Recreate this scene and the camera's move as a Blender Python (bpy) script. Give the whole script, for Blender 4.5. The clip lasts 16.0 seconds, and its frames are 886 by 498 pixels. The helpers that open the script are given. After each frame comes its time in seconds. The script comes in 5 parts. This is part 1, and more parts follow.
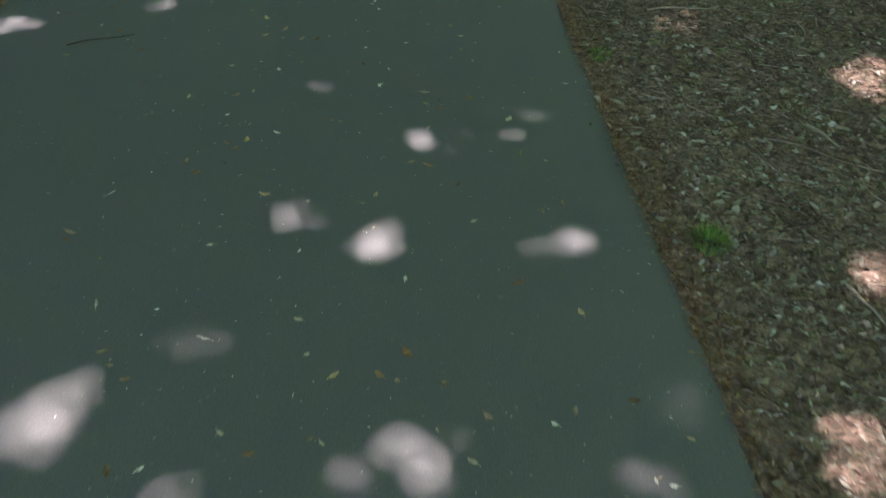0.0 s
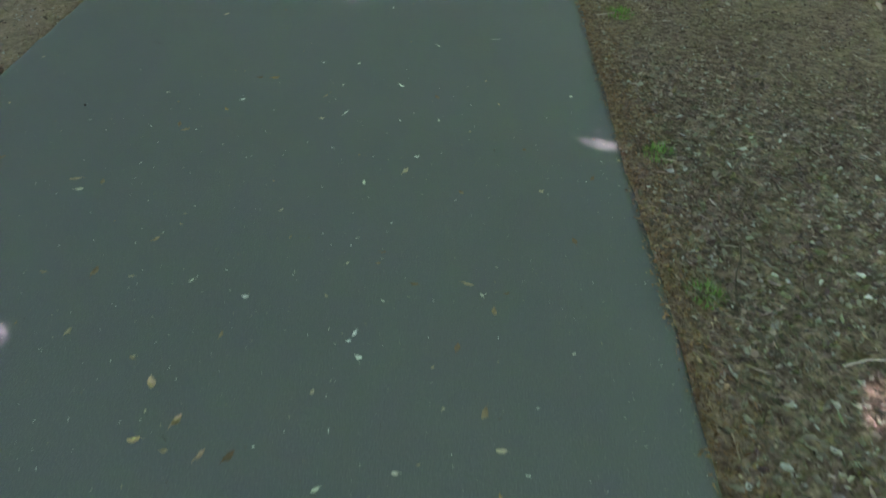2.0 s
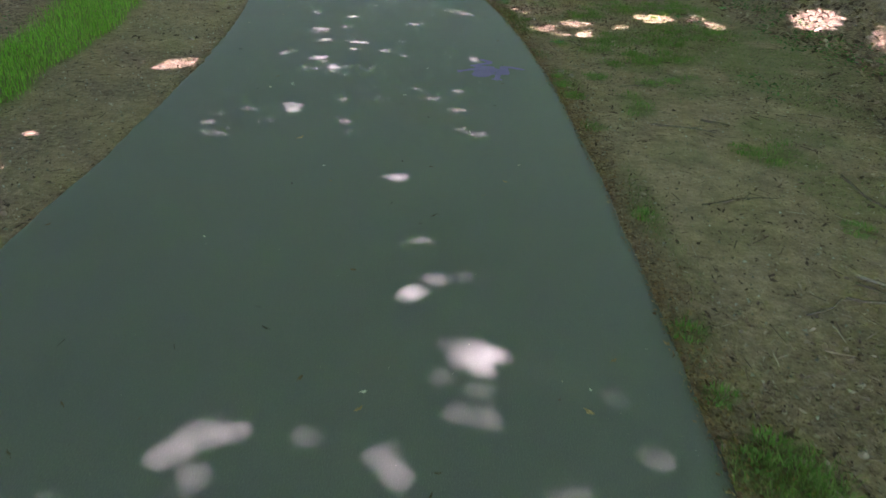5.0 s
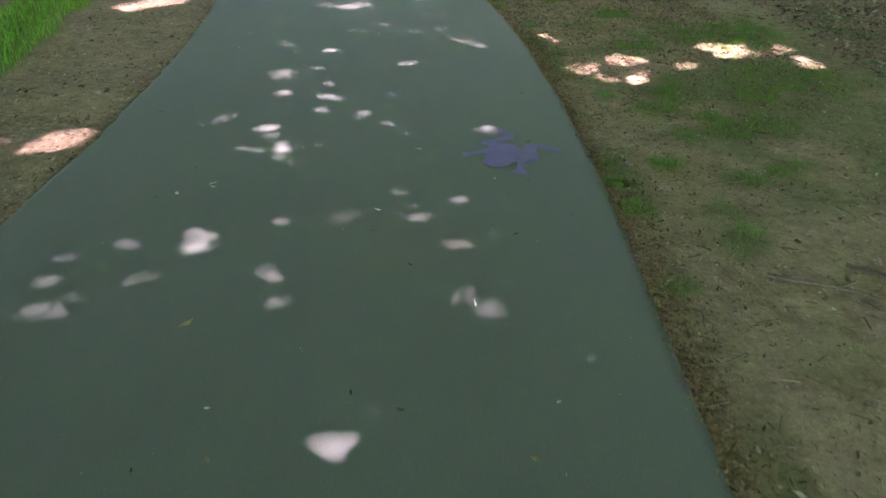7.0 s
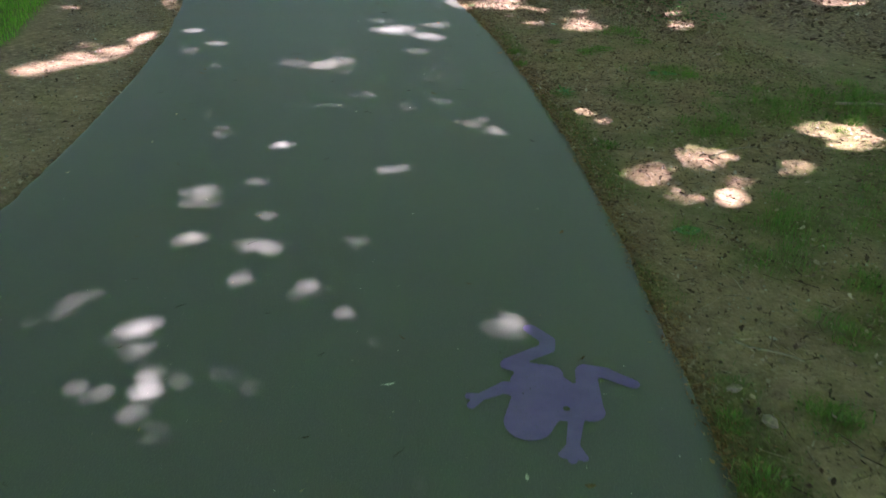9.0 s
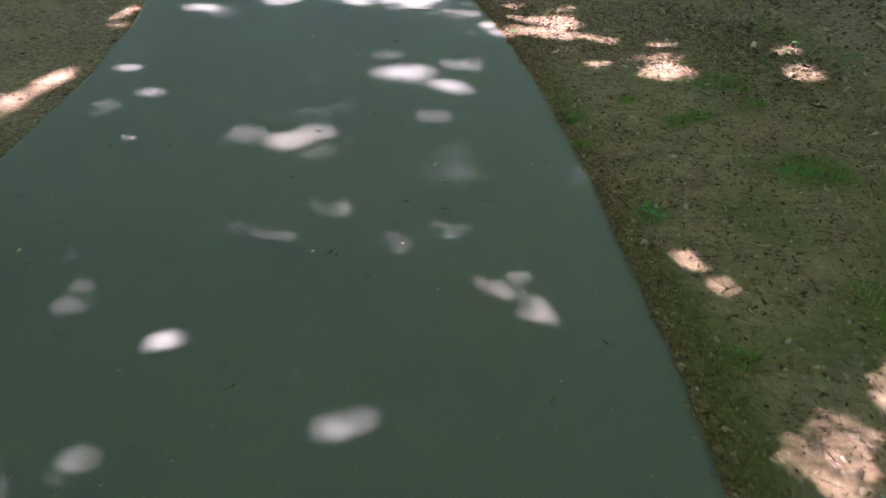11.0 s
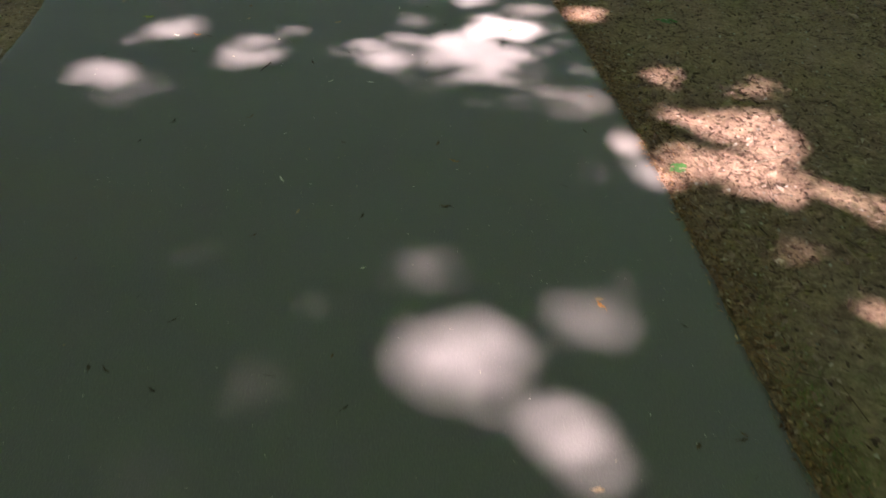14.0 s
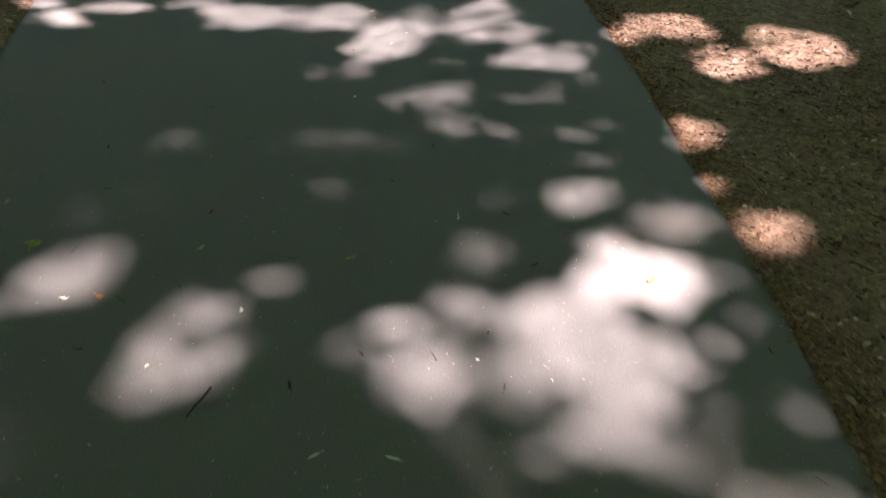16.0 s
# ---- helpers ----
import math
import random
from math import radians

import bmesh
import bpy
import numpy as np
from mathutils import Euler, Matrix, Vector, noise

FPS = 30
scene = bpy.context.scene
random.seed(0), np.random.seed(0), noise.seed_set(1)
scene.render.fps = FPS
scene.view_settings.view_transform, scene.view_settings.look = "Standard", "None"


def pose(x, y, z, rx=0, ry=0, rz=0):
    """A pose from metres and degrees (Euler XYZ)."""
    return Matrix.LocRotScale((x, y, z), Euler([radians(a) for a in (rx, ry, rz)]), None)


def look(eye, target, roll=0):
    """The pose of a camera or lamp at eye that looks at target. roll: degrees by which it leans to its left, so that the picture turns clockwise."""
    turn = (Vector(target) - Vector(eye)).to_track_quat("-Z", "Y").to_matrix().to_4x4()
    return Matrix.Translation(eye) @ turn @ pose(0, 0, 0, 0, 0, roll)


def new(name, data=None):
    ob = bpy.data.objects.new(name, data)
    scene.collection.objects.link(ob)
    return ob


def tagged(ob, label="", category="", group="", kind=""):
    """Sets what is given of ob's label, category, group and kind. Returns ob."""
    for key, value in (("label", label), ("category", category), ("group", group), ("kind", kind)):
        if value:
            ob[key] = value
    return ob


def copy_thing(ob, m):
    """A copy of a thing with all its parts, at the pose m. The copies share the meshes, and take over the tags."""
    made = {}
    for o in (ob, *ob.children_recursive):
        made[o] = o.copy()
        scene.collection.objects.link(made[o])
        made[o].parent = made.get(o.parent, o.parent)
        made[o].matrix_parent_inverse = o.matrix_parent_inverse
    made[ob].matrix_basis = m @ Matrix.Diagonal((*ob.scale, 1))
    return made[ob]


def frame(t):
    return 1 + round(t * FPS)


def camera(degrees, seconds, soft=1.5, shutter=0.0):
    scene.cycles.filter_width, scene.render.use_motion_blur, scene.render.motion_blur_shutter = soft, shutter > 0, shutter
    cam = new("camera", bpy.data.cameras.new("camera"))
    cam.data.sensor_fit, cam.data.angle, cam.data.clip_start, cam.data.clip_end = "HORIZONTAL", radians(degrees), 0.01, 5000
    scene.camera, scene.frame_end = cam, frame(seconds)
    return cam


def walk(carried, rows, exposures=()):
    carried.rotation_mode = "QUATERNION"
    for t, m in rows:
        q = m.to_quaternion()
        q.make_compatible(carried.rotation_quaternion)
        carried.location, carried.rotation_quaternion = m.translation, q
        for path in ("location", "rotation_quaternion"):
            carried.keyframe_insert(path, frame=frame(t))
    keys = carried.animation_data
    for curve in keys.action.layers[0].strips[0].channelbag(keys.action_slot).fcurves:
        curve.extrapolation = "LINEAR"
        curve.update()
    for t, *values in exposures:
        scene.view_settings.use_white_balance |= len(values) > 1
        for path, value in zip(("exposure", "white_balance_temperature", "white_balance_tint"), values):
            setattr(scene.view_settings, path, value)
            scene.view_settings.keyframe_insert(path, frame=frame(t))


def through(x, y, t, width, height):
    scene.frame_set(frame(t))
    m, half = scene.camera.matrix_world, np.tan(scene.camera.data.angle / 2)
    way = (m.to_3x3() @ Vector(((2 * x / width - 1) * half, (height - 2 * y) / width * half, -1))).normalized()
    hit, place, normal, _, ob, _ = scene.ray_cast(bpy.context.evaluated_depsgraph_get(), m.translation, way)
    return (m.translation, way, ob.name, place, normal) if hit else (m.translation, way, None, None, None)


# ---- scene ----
cam = camera(62.1, 16.0, soft=1.5, shutter=0.25)
PATH = [
    (0, (0.347, -0.79, 1.56), (0.344, 0.711, 0.239), 2.7),
    (0.5, (0.327, -0.228, 1.522), (0.312, 1.279, 0.207), 2.9),
    (1, (0.319, 0.323, 1.516), (0.273, 1.83, 0.201), 3.1),
    (1.5, (0.317, 0.848, 1.521), (0.229, 2.369, 0.226), 2.8),
    (2, (0.293, 1.389, 1.55), (0.173, 2.944, 0.298), 2.6),
    (2.5, (0.227, 1.929, 1.577), (0.083, 3.539, 0.4), 2.4),
    (3, (0.126, 2.49, 1.607), (-0.028, 4.16, 0.517), 2.0),
    (3.5, (0.064, 3.041, 1.595), (-0.086, 4.754, 0.575), 2.2),
    (4, (-0.024, 3.591, 1.574), (-0.174, 5.335, 0.606), 2.1),
    (4.5, (-0.068, 4.135, 1.57), (-0.207, 5.889, 0.621), 2.1),
    (4.7, (-0.062, 4.343, 1.578), (-0.213, 6.101, 0.637), 2.1),
    (6.8, (-0.208, 6.6, 1.629), (-0.407, 8.327, 0.639), 2.2),
    (7, (-0.197, 6.834, 1.618), (-0.41, 8.559, 0.63), 2.0),
    (7.5, (-0.24, 7.348, 1.598), (-0.459, 9.067, 0.601), 2.0),
    (8, (-0.294, 7.884, 1.586), (-0.514, 9.605, 0.592), 2.0),
    (8.5, (-0.322, 8.419, 1.578), (-0.57, 10.145, 0.598), 1.4),
    (9, (-0.413, 8.942, 1.573), (-0.665, 10.671, 0.601), 1.4),
    (9.5, (-0.437, 9.47, 1.553), (-0.724, 11.202, 0.594), 1.1),
    (9.7, (-0.471, 9.678, 1.55), (-0.773, 11.407, 0.59), 1.0),
    (11.8, (-0.795, 11.969, 1.532), (-1.162, 13.596, 0.429), 3.5),
    (12, (-0.842, 12.186, 1.54), (-1.205, 13.797, 0.413), 4.2),
    (12.5, (-1.027, 12.731, 1.521), (-1.399, 14.312, 0.354), 3.9),
    (13, (-1.205, 13.268, 1.51), (-1.575, 14.835, 0.324), 4.1),
    (13.5, (-1.385, 13.795, 1.501), (-1.778, 15.354, 0.311), 4.0),
    (14, (-1.607, 14.356, 1.547), (-2.018, 15.893, 0.334), 3.6),
    (14.5, (-1.789, 14.911, 1.561), (-2.239, 16.43, 0.341), 2.8),
    (15, (-2.011, 15.463, 1.544), (-2.487, 16.962, 0.309), 2.4),
    (15.5, (-2.188, 15.985, 1.533), (-2.706, 17.468, 0.295), 2.2),
    (16, (-2.379, 16.457, 1.524), (-2.926, 17.941, 0.3), 2.7),
]
walk(cam, [(t, look(eye, target, roll)) for t, eye, target, roll in PATH],
     exposures=[(0.0, 3.78, 6900, 3), (0.5, 4.22, 6750, 10), (1.0, 4.25, 6600, 16), (2.0, 4.56, 6600, 16), (3.0, 4.48, 6600, 16), (3.5, 4.3, 6700, 16), (4.5, 4.42, 6850, 12), (6.8, 4.6, 6850, 13), (8.0, 4.49, 6750, 9), (9.7, 4.12, 6750, 2),
                (12.5, 4.47, 6850, 14), (13.5, 3.98, 7400, 14), (14.0, 3.7, 7800, 14), (14.5, 3.54, 8000, 12), (15.0, 3.48, 7950, 11), (15.5, 3.46, 7750, 9), (16.0, 3.22, 7650, 7)])
SUN, SKY = 6.0, 0.052

# ---------------------------------------------------------------- light
SUN_WAY = Vector((0.30, -0.27, 0.915)).normalized()      # towards the sun
world = bpy.data.worlds.new("sky")
scene.world = world
world.use_nodes = True
sky = world.node_tree.nodes.new("ShaderNodeTexSky")
sky.sky_type, sky.sun_disc = "NISHITA", False
sky.sun_elevation, sky.sun_rotation = math.asin(SUN_WAY.z), math.atan2(SUN_WAY.x, SUN_WAY.y)
background = world.node_tree.nodes["Background"]
background.inputs["Strength"].default_value = SKY
world.node_tree.links.new(sky.outputs["Color"], background.inputs["Color"])
sun = new("sun", bpy.data.lights.new("sun", "SUN"))
sun.data.energy, sun.data.angle, sun.data.color = SUN, radians(0.53), (1.0, 0.83, 1.0)
sun.matrix_world = look(SUN_WAY * 60, (0, 0, 0))


# ---------------------------------------------------------------- materials
def node(tree, kind, **values):
    n = tree.nodes.new("ShaderNode" + kind)
    for key, value in values.items():
        n.inputs[key].default_value = value
    return n


def ramp(tree, factor, stops):
    n = tree.nodes.new("ShaderNodeValToRGB")
    marks = n.color_ramp.elements
    while len(marks) < len(stops):
        marks.new(0.5)
    for mark, (at, colour) in zip(marks, stops):
        mark.position, mark.color = at, (*colour, 1)
    tree.links.new(factor, n.inputs["Fac"])
    return n.outputs["Color"]


def mix(tree, factor, a, b, blend="MIX"):
    n = tree.nodes.new("ShaderNodeMix")
    n.data_type, n.blend_type = "RGBA", blend
    for socket, value in ((n.inputs["Factor"], factor), (n.inputs["A"], a), (n.inputs["B"], b)):
        if isinstance(value, (int, float)):
            socket.default_value = value
        elif isinstance(value, tuple):
            socket.default_value = (*value, 1)
        else:
            tree.links.new(value, socket)
    return n.outputs["Result"]


def grey(tree, value, lo, hi):
    n = tree.nodes.new("ShaderNodeMapRange")
    tree.links.new(value, n.inputs["Value"])
    n.inputs["From Min"].default_value, n.inputs["From Max"].default_value = lo, hi
    return n.outputs["Result"]


def noise_of(tree, scale, detail=4.0, rough=0.55, stretch=None):
    place = tree.nodes.new("ShaderNodeNewGeometry").outputs["Position"]
    if stretch:
        m = node(tree, "Mapping", Scale=stretch)
        tree.links.new(place, m.inputs["Vector"])
        place = m.outputs["Vector"]
    n = node(tree, "TexNoise", Scale=scale, Detail=detail, Roughness=rough)
    tree.links.new(place, n.inputs["Vector"])
    return n.outputs["Fac"]


def material(name, rough=0.85, specular=0.3):
    m = bpy.data.materials.new(name)
    m.use_nodes = True
    shader = m.node_tree.nodes["Principled BSDF"]
    shader.inputs["Roughness"].default_value = rough
    shader.inputs["Specular IOR Level"].default_value = specular
    return m, m.node_tree, shader


def bump(tree, shader, height, strength, distance):
    b = node(tree, "Bump", Strength=strength, Distance=distance)
    tree.links.new(height, b.inputs["Height"])
    tree.links.new(b.outputs["Normal"], shader.inputs["Normal"])


def make_asphalt():
    m, t, s = material("asphalt", 0.72, 0.4)
    stains = ramp(t, noise_of(t, 1.1, 5, 0.6), [(0.3, (0.076, 0.078, 0.073)), (0.7, (0.103, 0.104, 0.096))])
    smear = grey(t, noise_of(t, 3.0, 4, 0.6, (2.2, 0.35, 1.0)), 0.35, 0.75)
    base = mix(t, smear, stains, (0.092, 0.094, 0.088))
    grain = noise_of(t, 230, 2, 0.7)
    base = mix(t, 0.48, base, ramp(t, grain, [(0.3, (0.035, 0.037, 0.037)), (0.55, (0.09, 0.092, 0.09)), (0.78, (0.22, 0.215, 0.20))]))
    v = node(t, "TexVoronoi", Scale=95.0)
    t.links.new(t.nodes.new("ShaderNodeNewGeometry").outputs["Position"], v.inputs["Vector"])
    chips = grey(t, v.outputs["Distance"], 0.16, 0.06)
    thin = t.nodes.new("ShaderNodeMath")
    thin.operation = "MULTIPLY"
    t.links.new(chips, thin.inputs[0])
    t.links.new(grey(t, noise_of(t, 40, 2), 0.52, 0.7), thin.inputs[1])
    base = mix(t, thin.outputs[0], base, (0.21, 0.20, 0.185))
    # dirt carried in from the verge
    base = mix(t, grey(t, noise_of(t, 0.7, 6, 0.65), 0.56, 0.86), base, (0.105, 0.088, 0.066))
    t.links.new(base, s.inputs["Base Color"])
    bump(t, s, grain, 0.22, 0.003)
    return m


def scaled(tree, value, factor, plus=0.0):
    n = tree.nodes.new("ShaderNodeMath")
    n.operation = "MULTIPLY_ADD"
    tree.links.new(value, n.inputs[0])
    n.inputs[1].default_value, n.inputs[2].default_value = factor, plus
    return n.outputs[0]


def make_ground():
    m, t, s = material("woodland_soil", 0.95, 0.15)

    def field(name):
        n = t.nodes.new("ShaderNodeAttribute")
        n.attribute_name = name
        return n.outputs["Fac"]

    dirt = ramp(t, noise_of(t, 4.5, 9, 0.72), [(0.30, (0.144, 0.0994, 0.0629)), (0.5, (0.274, 0.195, 0.129)), (0.70, (0.413, 0.299, 0.207))])
    crumbs = ramp(t, noise_of(t, 55, 6, 0.75), [(0.35, (0.0873, 0.0552, 0.0361)), (0.5, (0.272, 0.175, 0.129)), (0.66, (0.582, 0.423, 0.338))])
    base = mix(t, scaled(t, field("litter"), 0.34, 0.12), dirt, crumbs)
    humus = ramp(t, noise_of(t, 26, 5, 0.7), [(0.34, (0.075, 0.0482, 0.0347)), (0.55, (0.208, 0.146, 0.109)), (0.72, (0.42, 0.287, 0.224))])
    base = mix(t, field("humus"), base, humus)
    moss = ramp(t, noise_of(t, 45, 4, 0.7), [(0.3, (0.062, 0.078, 0.026)), (0.6, (0.118, 0.137, 0.048)), (0.85, (0.20, 0.20, 0.088))])
    base = mix(t, scaled(t, field("moss"), 0.85), base, moss)
    clods = ramp(t, noise_of(t, 13, 9, 0.78), [(0.33, (0.55, 0.535, 0.50)), (0.5, (0.95, 0.95, 0.95)), (0.66, (1.25, 1.24, 1.21))])
    base = mix(t, scaled(t, field("litter"), 0.6, 0.4), base, clods, "MULTIPLY")
    t.links.new(base, s.inputs["Base Color"])
    bump(t, s, noise_of(t, 45, 6, 0.75), 0.8, 0.022)
    return m


def make_pieces(name, stops, rough=0.9, grain=60, through=0.0, lit=None):
    """Loose pieces: each island of the mesh takes its own tone."""
    m, t, s = material(name, rough, 0.2)
    tone = ramp(t, t.nodes.new("ShaderNodeNewGeometry").outputs["Random Per Island"], stops)
    wear = ramp(t, noise_of(t, grain, 3, 0.6), [(0.3, (0.78, 0.77, 0.75)), (0.7, (1.12, 1.10, 1.07))])
    t.links.new(mix(t, 1.0, tone, wear, "MULTIPLY"), s.inputs["Base Color"])
    if through:
        tr = t.nodes.new("ShaderNodeBsdfTranslucent")
        if lit:
            tr.inputs["Color"].default_value = (*lit, 1)
        else:
            t.links.new(tone, tr.inputs["Color"])
        both = node(t, "MixShader", Fac=through)
        t.links.new(s.outputs["BSDF"], both.inputs[1])
        t.links.new(tr.outputs["BSDF"], both.inputs[2])
        t.links.new(both.outputs["Shader"], t.nodes["Material Output"].inputs["Surface"])
    return m


def make_single(name, stops, rough=0.85, grain=90):
    """Single things: each object takes its own tone."""
    m, t, s = material(name, rough, 0.25)
    tone = ramp(t, t.nodes.new("ShaderNodeObjectInfo").outputs["Random"], stops)
    wear = ramp(t, noise_of(t, grain, 4, 0.65), [(0.3, (0.5, 0.5, 0.5)), (0.7, (1.2, 1.17, 1.12))])
    t.links.new(mix(t, 1.0, tone, wear, "MULTIPLY"), s.inputs["Base Color"])
    return m


def make_paint():
    m, t, s = material("purple_paint", 0.8, 0.25)
    tone = ramp(t, noise_of(t, 9, 5, 0.65), [(0.3, (0.132, 0.092, 0.25)), (0.7, (0.168, 0.118, 0.305))])
    worn = grey(t, noise_of(t, 190, 3, 0.75), 0.60, 0.74)
    t.links.new(mix(t, worn, tone, (0.085, 0.088, 0.09)), s.inputs["Base Color"])
    bump(t, s, noise_of(t, 230, 2, 0.7), 0.3, 0.003)
    return m


def make_bark():
    m, t, s = material("bark", 0.92, 0.2)
    ridges = noise_of(t, 16, 5, 0.65, (1, 1, 0.18))
    t.links.new(ramp(t, ridges, [(0.3, (0.035, 0.028, 0.022)), (0.6, (0.12, 0.10, 0.08)), (0.8, (0.2, 0.18, 0.15))]), s.inputs["Base Color"])
    bump(t, s, ridges, 0.9, 0.03)
    return m


ASPHALT, SOIL, PAINT, BARK = make_asphalt(), make_ground(), make_paint(), make_bark()
BROWNS = [(0.0, (0.042, 0.028, 0.02)), (0.35, (0.11, 0.073, 0.053)), (0.6, (0.205, 0.143, 0.107)), (0.84, (0.28, 0.208, 0.16)), (0.97, (0.33, 0.26, 0.205)), (1.0, (0.42, 0.355, 0.295))]
PALES = [(0.0, (0.17, 0.125, 0.095)), (0.5, (0.24, 0.185, 0.143)), (0.92, (0.31, 0.255, 0.205)), (1.0, (0.43, 0.375, 0.315))]
RUSTS = [(0.0, (0.06, 0.034, 0.019)), (0.4, (0.165, 0.093, 0.05)), (0.8, (0.26, 0.155, 0.085)), (0.95, (0.33, 0.22, 0.13)), (1.0, (0.42, 0.33, 0.22))]
GREENS = [(0.0, (0.075, 0.19, 0.022)), (0.5, (0.14, 0.34, 0.035)), (0.85, (0.19, 0.42, 0.055)), (1.0, (0.30, 0.37, 0.10))]
LITTER = make_pieces("dry_leaf_litter", BROWNS, 0.9, 55)
SHARDS = make_pieces("pale_leaf_shards", PALES, 0.85, 70)
COVER = make_pieces("groundcover_leaves", [(0.0, (0.025, 0.075, 0.018)), (0.6, (0.045, 0.125, 0.03)), (1.0, (0.10, 0.20, 0.06))], 0.6, 25, 0.2)
FLAT_LITTER = make_pieces("matted_leaf_litter", [(0.0, (0.0605, 0.0487, 0.0339)), (0.3, (0.109, 0.088, 0.0618)), (0.6, (0.162, 0.133, 0.0971)), (0.85, (0.241, 0.213, 0.166)), (0.96, (0.336, 0.312, 0.257)), (1.0, (0.493, 0.47, 0.417))], 0.8, 45)
NEEDLES = make_pieces("rusty_litter", RUSTS, 0.9, 55)
DARK_BITS = make_pieces("dark_bits", [(0.0, (0.05, 0.03, 0.02)), (0.6, (0.115, 0.072, 0.05)), (0.92, (0.15, 0.095, 0.065)), (1.0, (0.4, 0.314, 0.25))], 0.9, 55)
SPECKS = make_pieces("pale_specks", [(0.0, (0.06, 0.045, 0.03)), (0.35, (0.22, 0.19, 0.13)), (0.75, (0.45, 0.43, 0.36)), (1.0, (0.72, 0.71, 0.66))], 0.85, 80)
GRIT = make_pieces("grit", [(0.0, (0.10, 0.09, 0.075)), (0.5, (0.22, 0.20, 0.17)), (1.0, (0.42, 0.40, 0.36))], 0.85, 80)
DULL = [(0.0, (0.05, 0.09, 0.022)), (0.5, (0.085, 0.14, 0.038)), (0.8, (0.14, 0.18, 0.06)), (1.0, (0.26, 0.235, 0.115))]
TUFTS = make_pieces("grass_tufts", [(0.0, (0.06, 0.12, 0.022)), (0.6, (0.10, 0.195, 0.04)), (1.0, (0.20, 0.24, 0.085))], 0.75, 30, 0.25)
SPARSE = make_pieces("sparse_grass", DULL, 0.8, 30, 0.25)
GRASS = make_pieces("grass", GREENS, 0.7, 30, 0.35)
FOLIAGE = make_pieces("tree_leaves", [(0.0, (0.035, 0.085, 0.014)), (0.6, (0.055, 0.125, 0.022)), (1.0, (0.09, 0.165, 0.035))], 0.55, 6, 0.6, (0.255, 0.452, 0.082))
DRY_LEAF = make_single("dry_leaf", [(0.0, (0.12, 0.075, 0.042)), (0.35, (0.22, 0.145, 0.085)), (0.7, (0.33, 0.24, 0.155)), (0.9, (0.42, 0.34, 0.25)), (1.0, (0.52, 0.47, 0.38))])
OLD_LEAF = make_single("old_leaf", [(0.0, (0.025, 0.018, 0.012)), (0.6, (0.055, 0.038, 0.022)), (0.9, (0.13, 0.085, 0.045)), (1.0, (0.30, 0.24, 0.15))])
PALE_BIT = make_single("pale_scrap", [(0.0, (0.17, 0.115, 0.065)), (0.4, (0.30, 0.225, 0.14)), (0.75, (0.42, 0.36, 0.27)), (1.0, (0.60, 0.58, 0.50))])
GREEN_LEAF = make_single("fresh_leaf", [(0.0, (0.035, 0.12, 0.03)), (0.6, (0.06, 0.19, 0.05)), (1.0, (0.13, 0.28, 0.10))], 0.6)
YELLOW_LEAF = make_single("yellowing_leaf", [(0.0, (0.20, 0.22, 0.05)), (1.0, (0.26, 0.26, 0.07))], 0.7)
MINT_LEAF = make_single("upturned_leaf", [(0.0, (0.28, 0.50, 0.36)), (1.0, (0.36, 0.56, 0.40))], 0.7)
WOOD = make_single("twig_wood", [(0.0, (0.07, 0.052, 0.036)), (0.4, (0.14, 0.11, 0.08)), (0.75, (0.22, 0.18, 0.135)), (1.0, (0.31, 0.265, 0.21))])
TAN_LEAF = make_single("tan_leaf", [(0.0, (0.22, 0.125, 0.055)), (0.5, (0.32, 0.205, 0.10)), (1.0, (0.42, 0.31, 0.18))])
GREY_LEAF = make_single("grey_leaf", [(0.0, (0.24, 0.24, 0.20)), (0.6, (0.34, 0.34, 0.29)), (1.0, (0.46, 0.46, 0.41))])
ORANGE_LEAF = make_single("orange_leaf", [(0.0, (0.42, 0.19, 0.06)), (1.0, (0.50, 0.26, 0.09))])
WHITE_SCRAP = make_single("bleached_scrap", [(0.0, (0.45, 0.43, 0.36)), (0.6, (0.62, 0.61, 0.55)), (1.0, (0.74, 0.74, 0.69))])
DARK_WOOD = make_single("wet_twig_wood", [(0.0, (0.022, 0.016, 0.012)), (1.0, (0.05, 0.036, 0.026))])
STONE = make_single("pale_stone", [(0.0, (0.13, 0.10, 0.075)), (0.5, (0.22, 0.175, 0.135)), (1.0, (0.35, 0.30, 0.24))])


# ---------------------------------------------------------------- plan of the place
def along(y, curve):
    """A path edge: x at y, a quartic between y = 1 and y = 21 that runs on straight beyond."""
    u = (np.clip(y, 1.0, 21.0) - 10) / 10
    slope = np.polyval(np.polyder(curve), u) / 10
    return np.polyval(curve, u) + slope * (np.asarray(y) - np.clip(y, 1.0, 21.0))


def right_edge(y):
    return along(y, [0.119, -0.569, -1.156, -1.355, 0.277])


def left_edge(y):
    return along(y, [-0.355, -0.772, -1.076, -1.565, -2.638])


rng = np.random.default_rng(4)
WAVES = [(rng.uniform(0, 6.28), rng.uniform(0, 6.28), rng.uniform(0.8, 1.25)) for _ in range(24)]


def waves(x, y, scale, first=0, count=8):
    """Smooth ups and downs, about -1 to 1."""
    total = 0
    for turn, shift, pace in WAVES[first:first + count]:
        total = total + np.sin((x * math.cos(turn) + y * math.sin(turn)) * scale * pace + shift)
    return total / (count * 0.5)


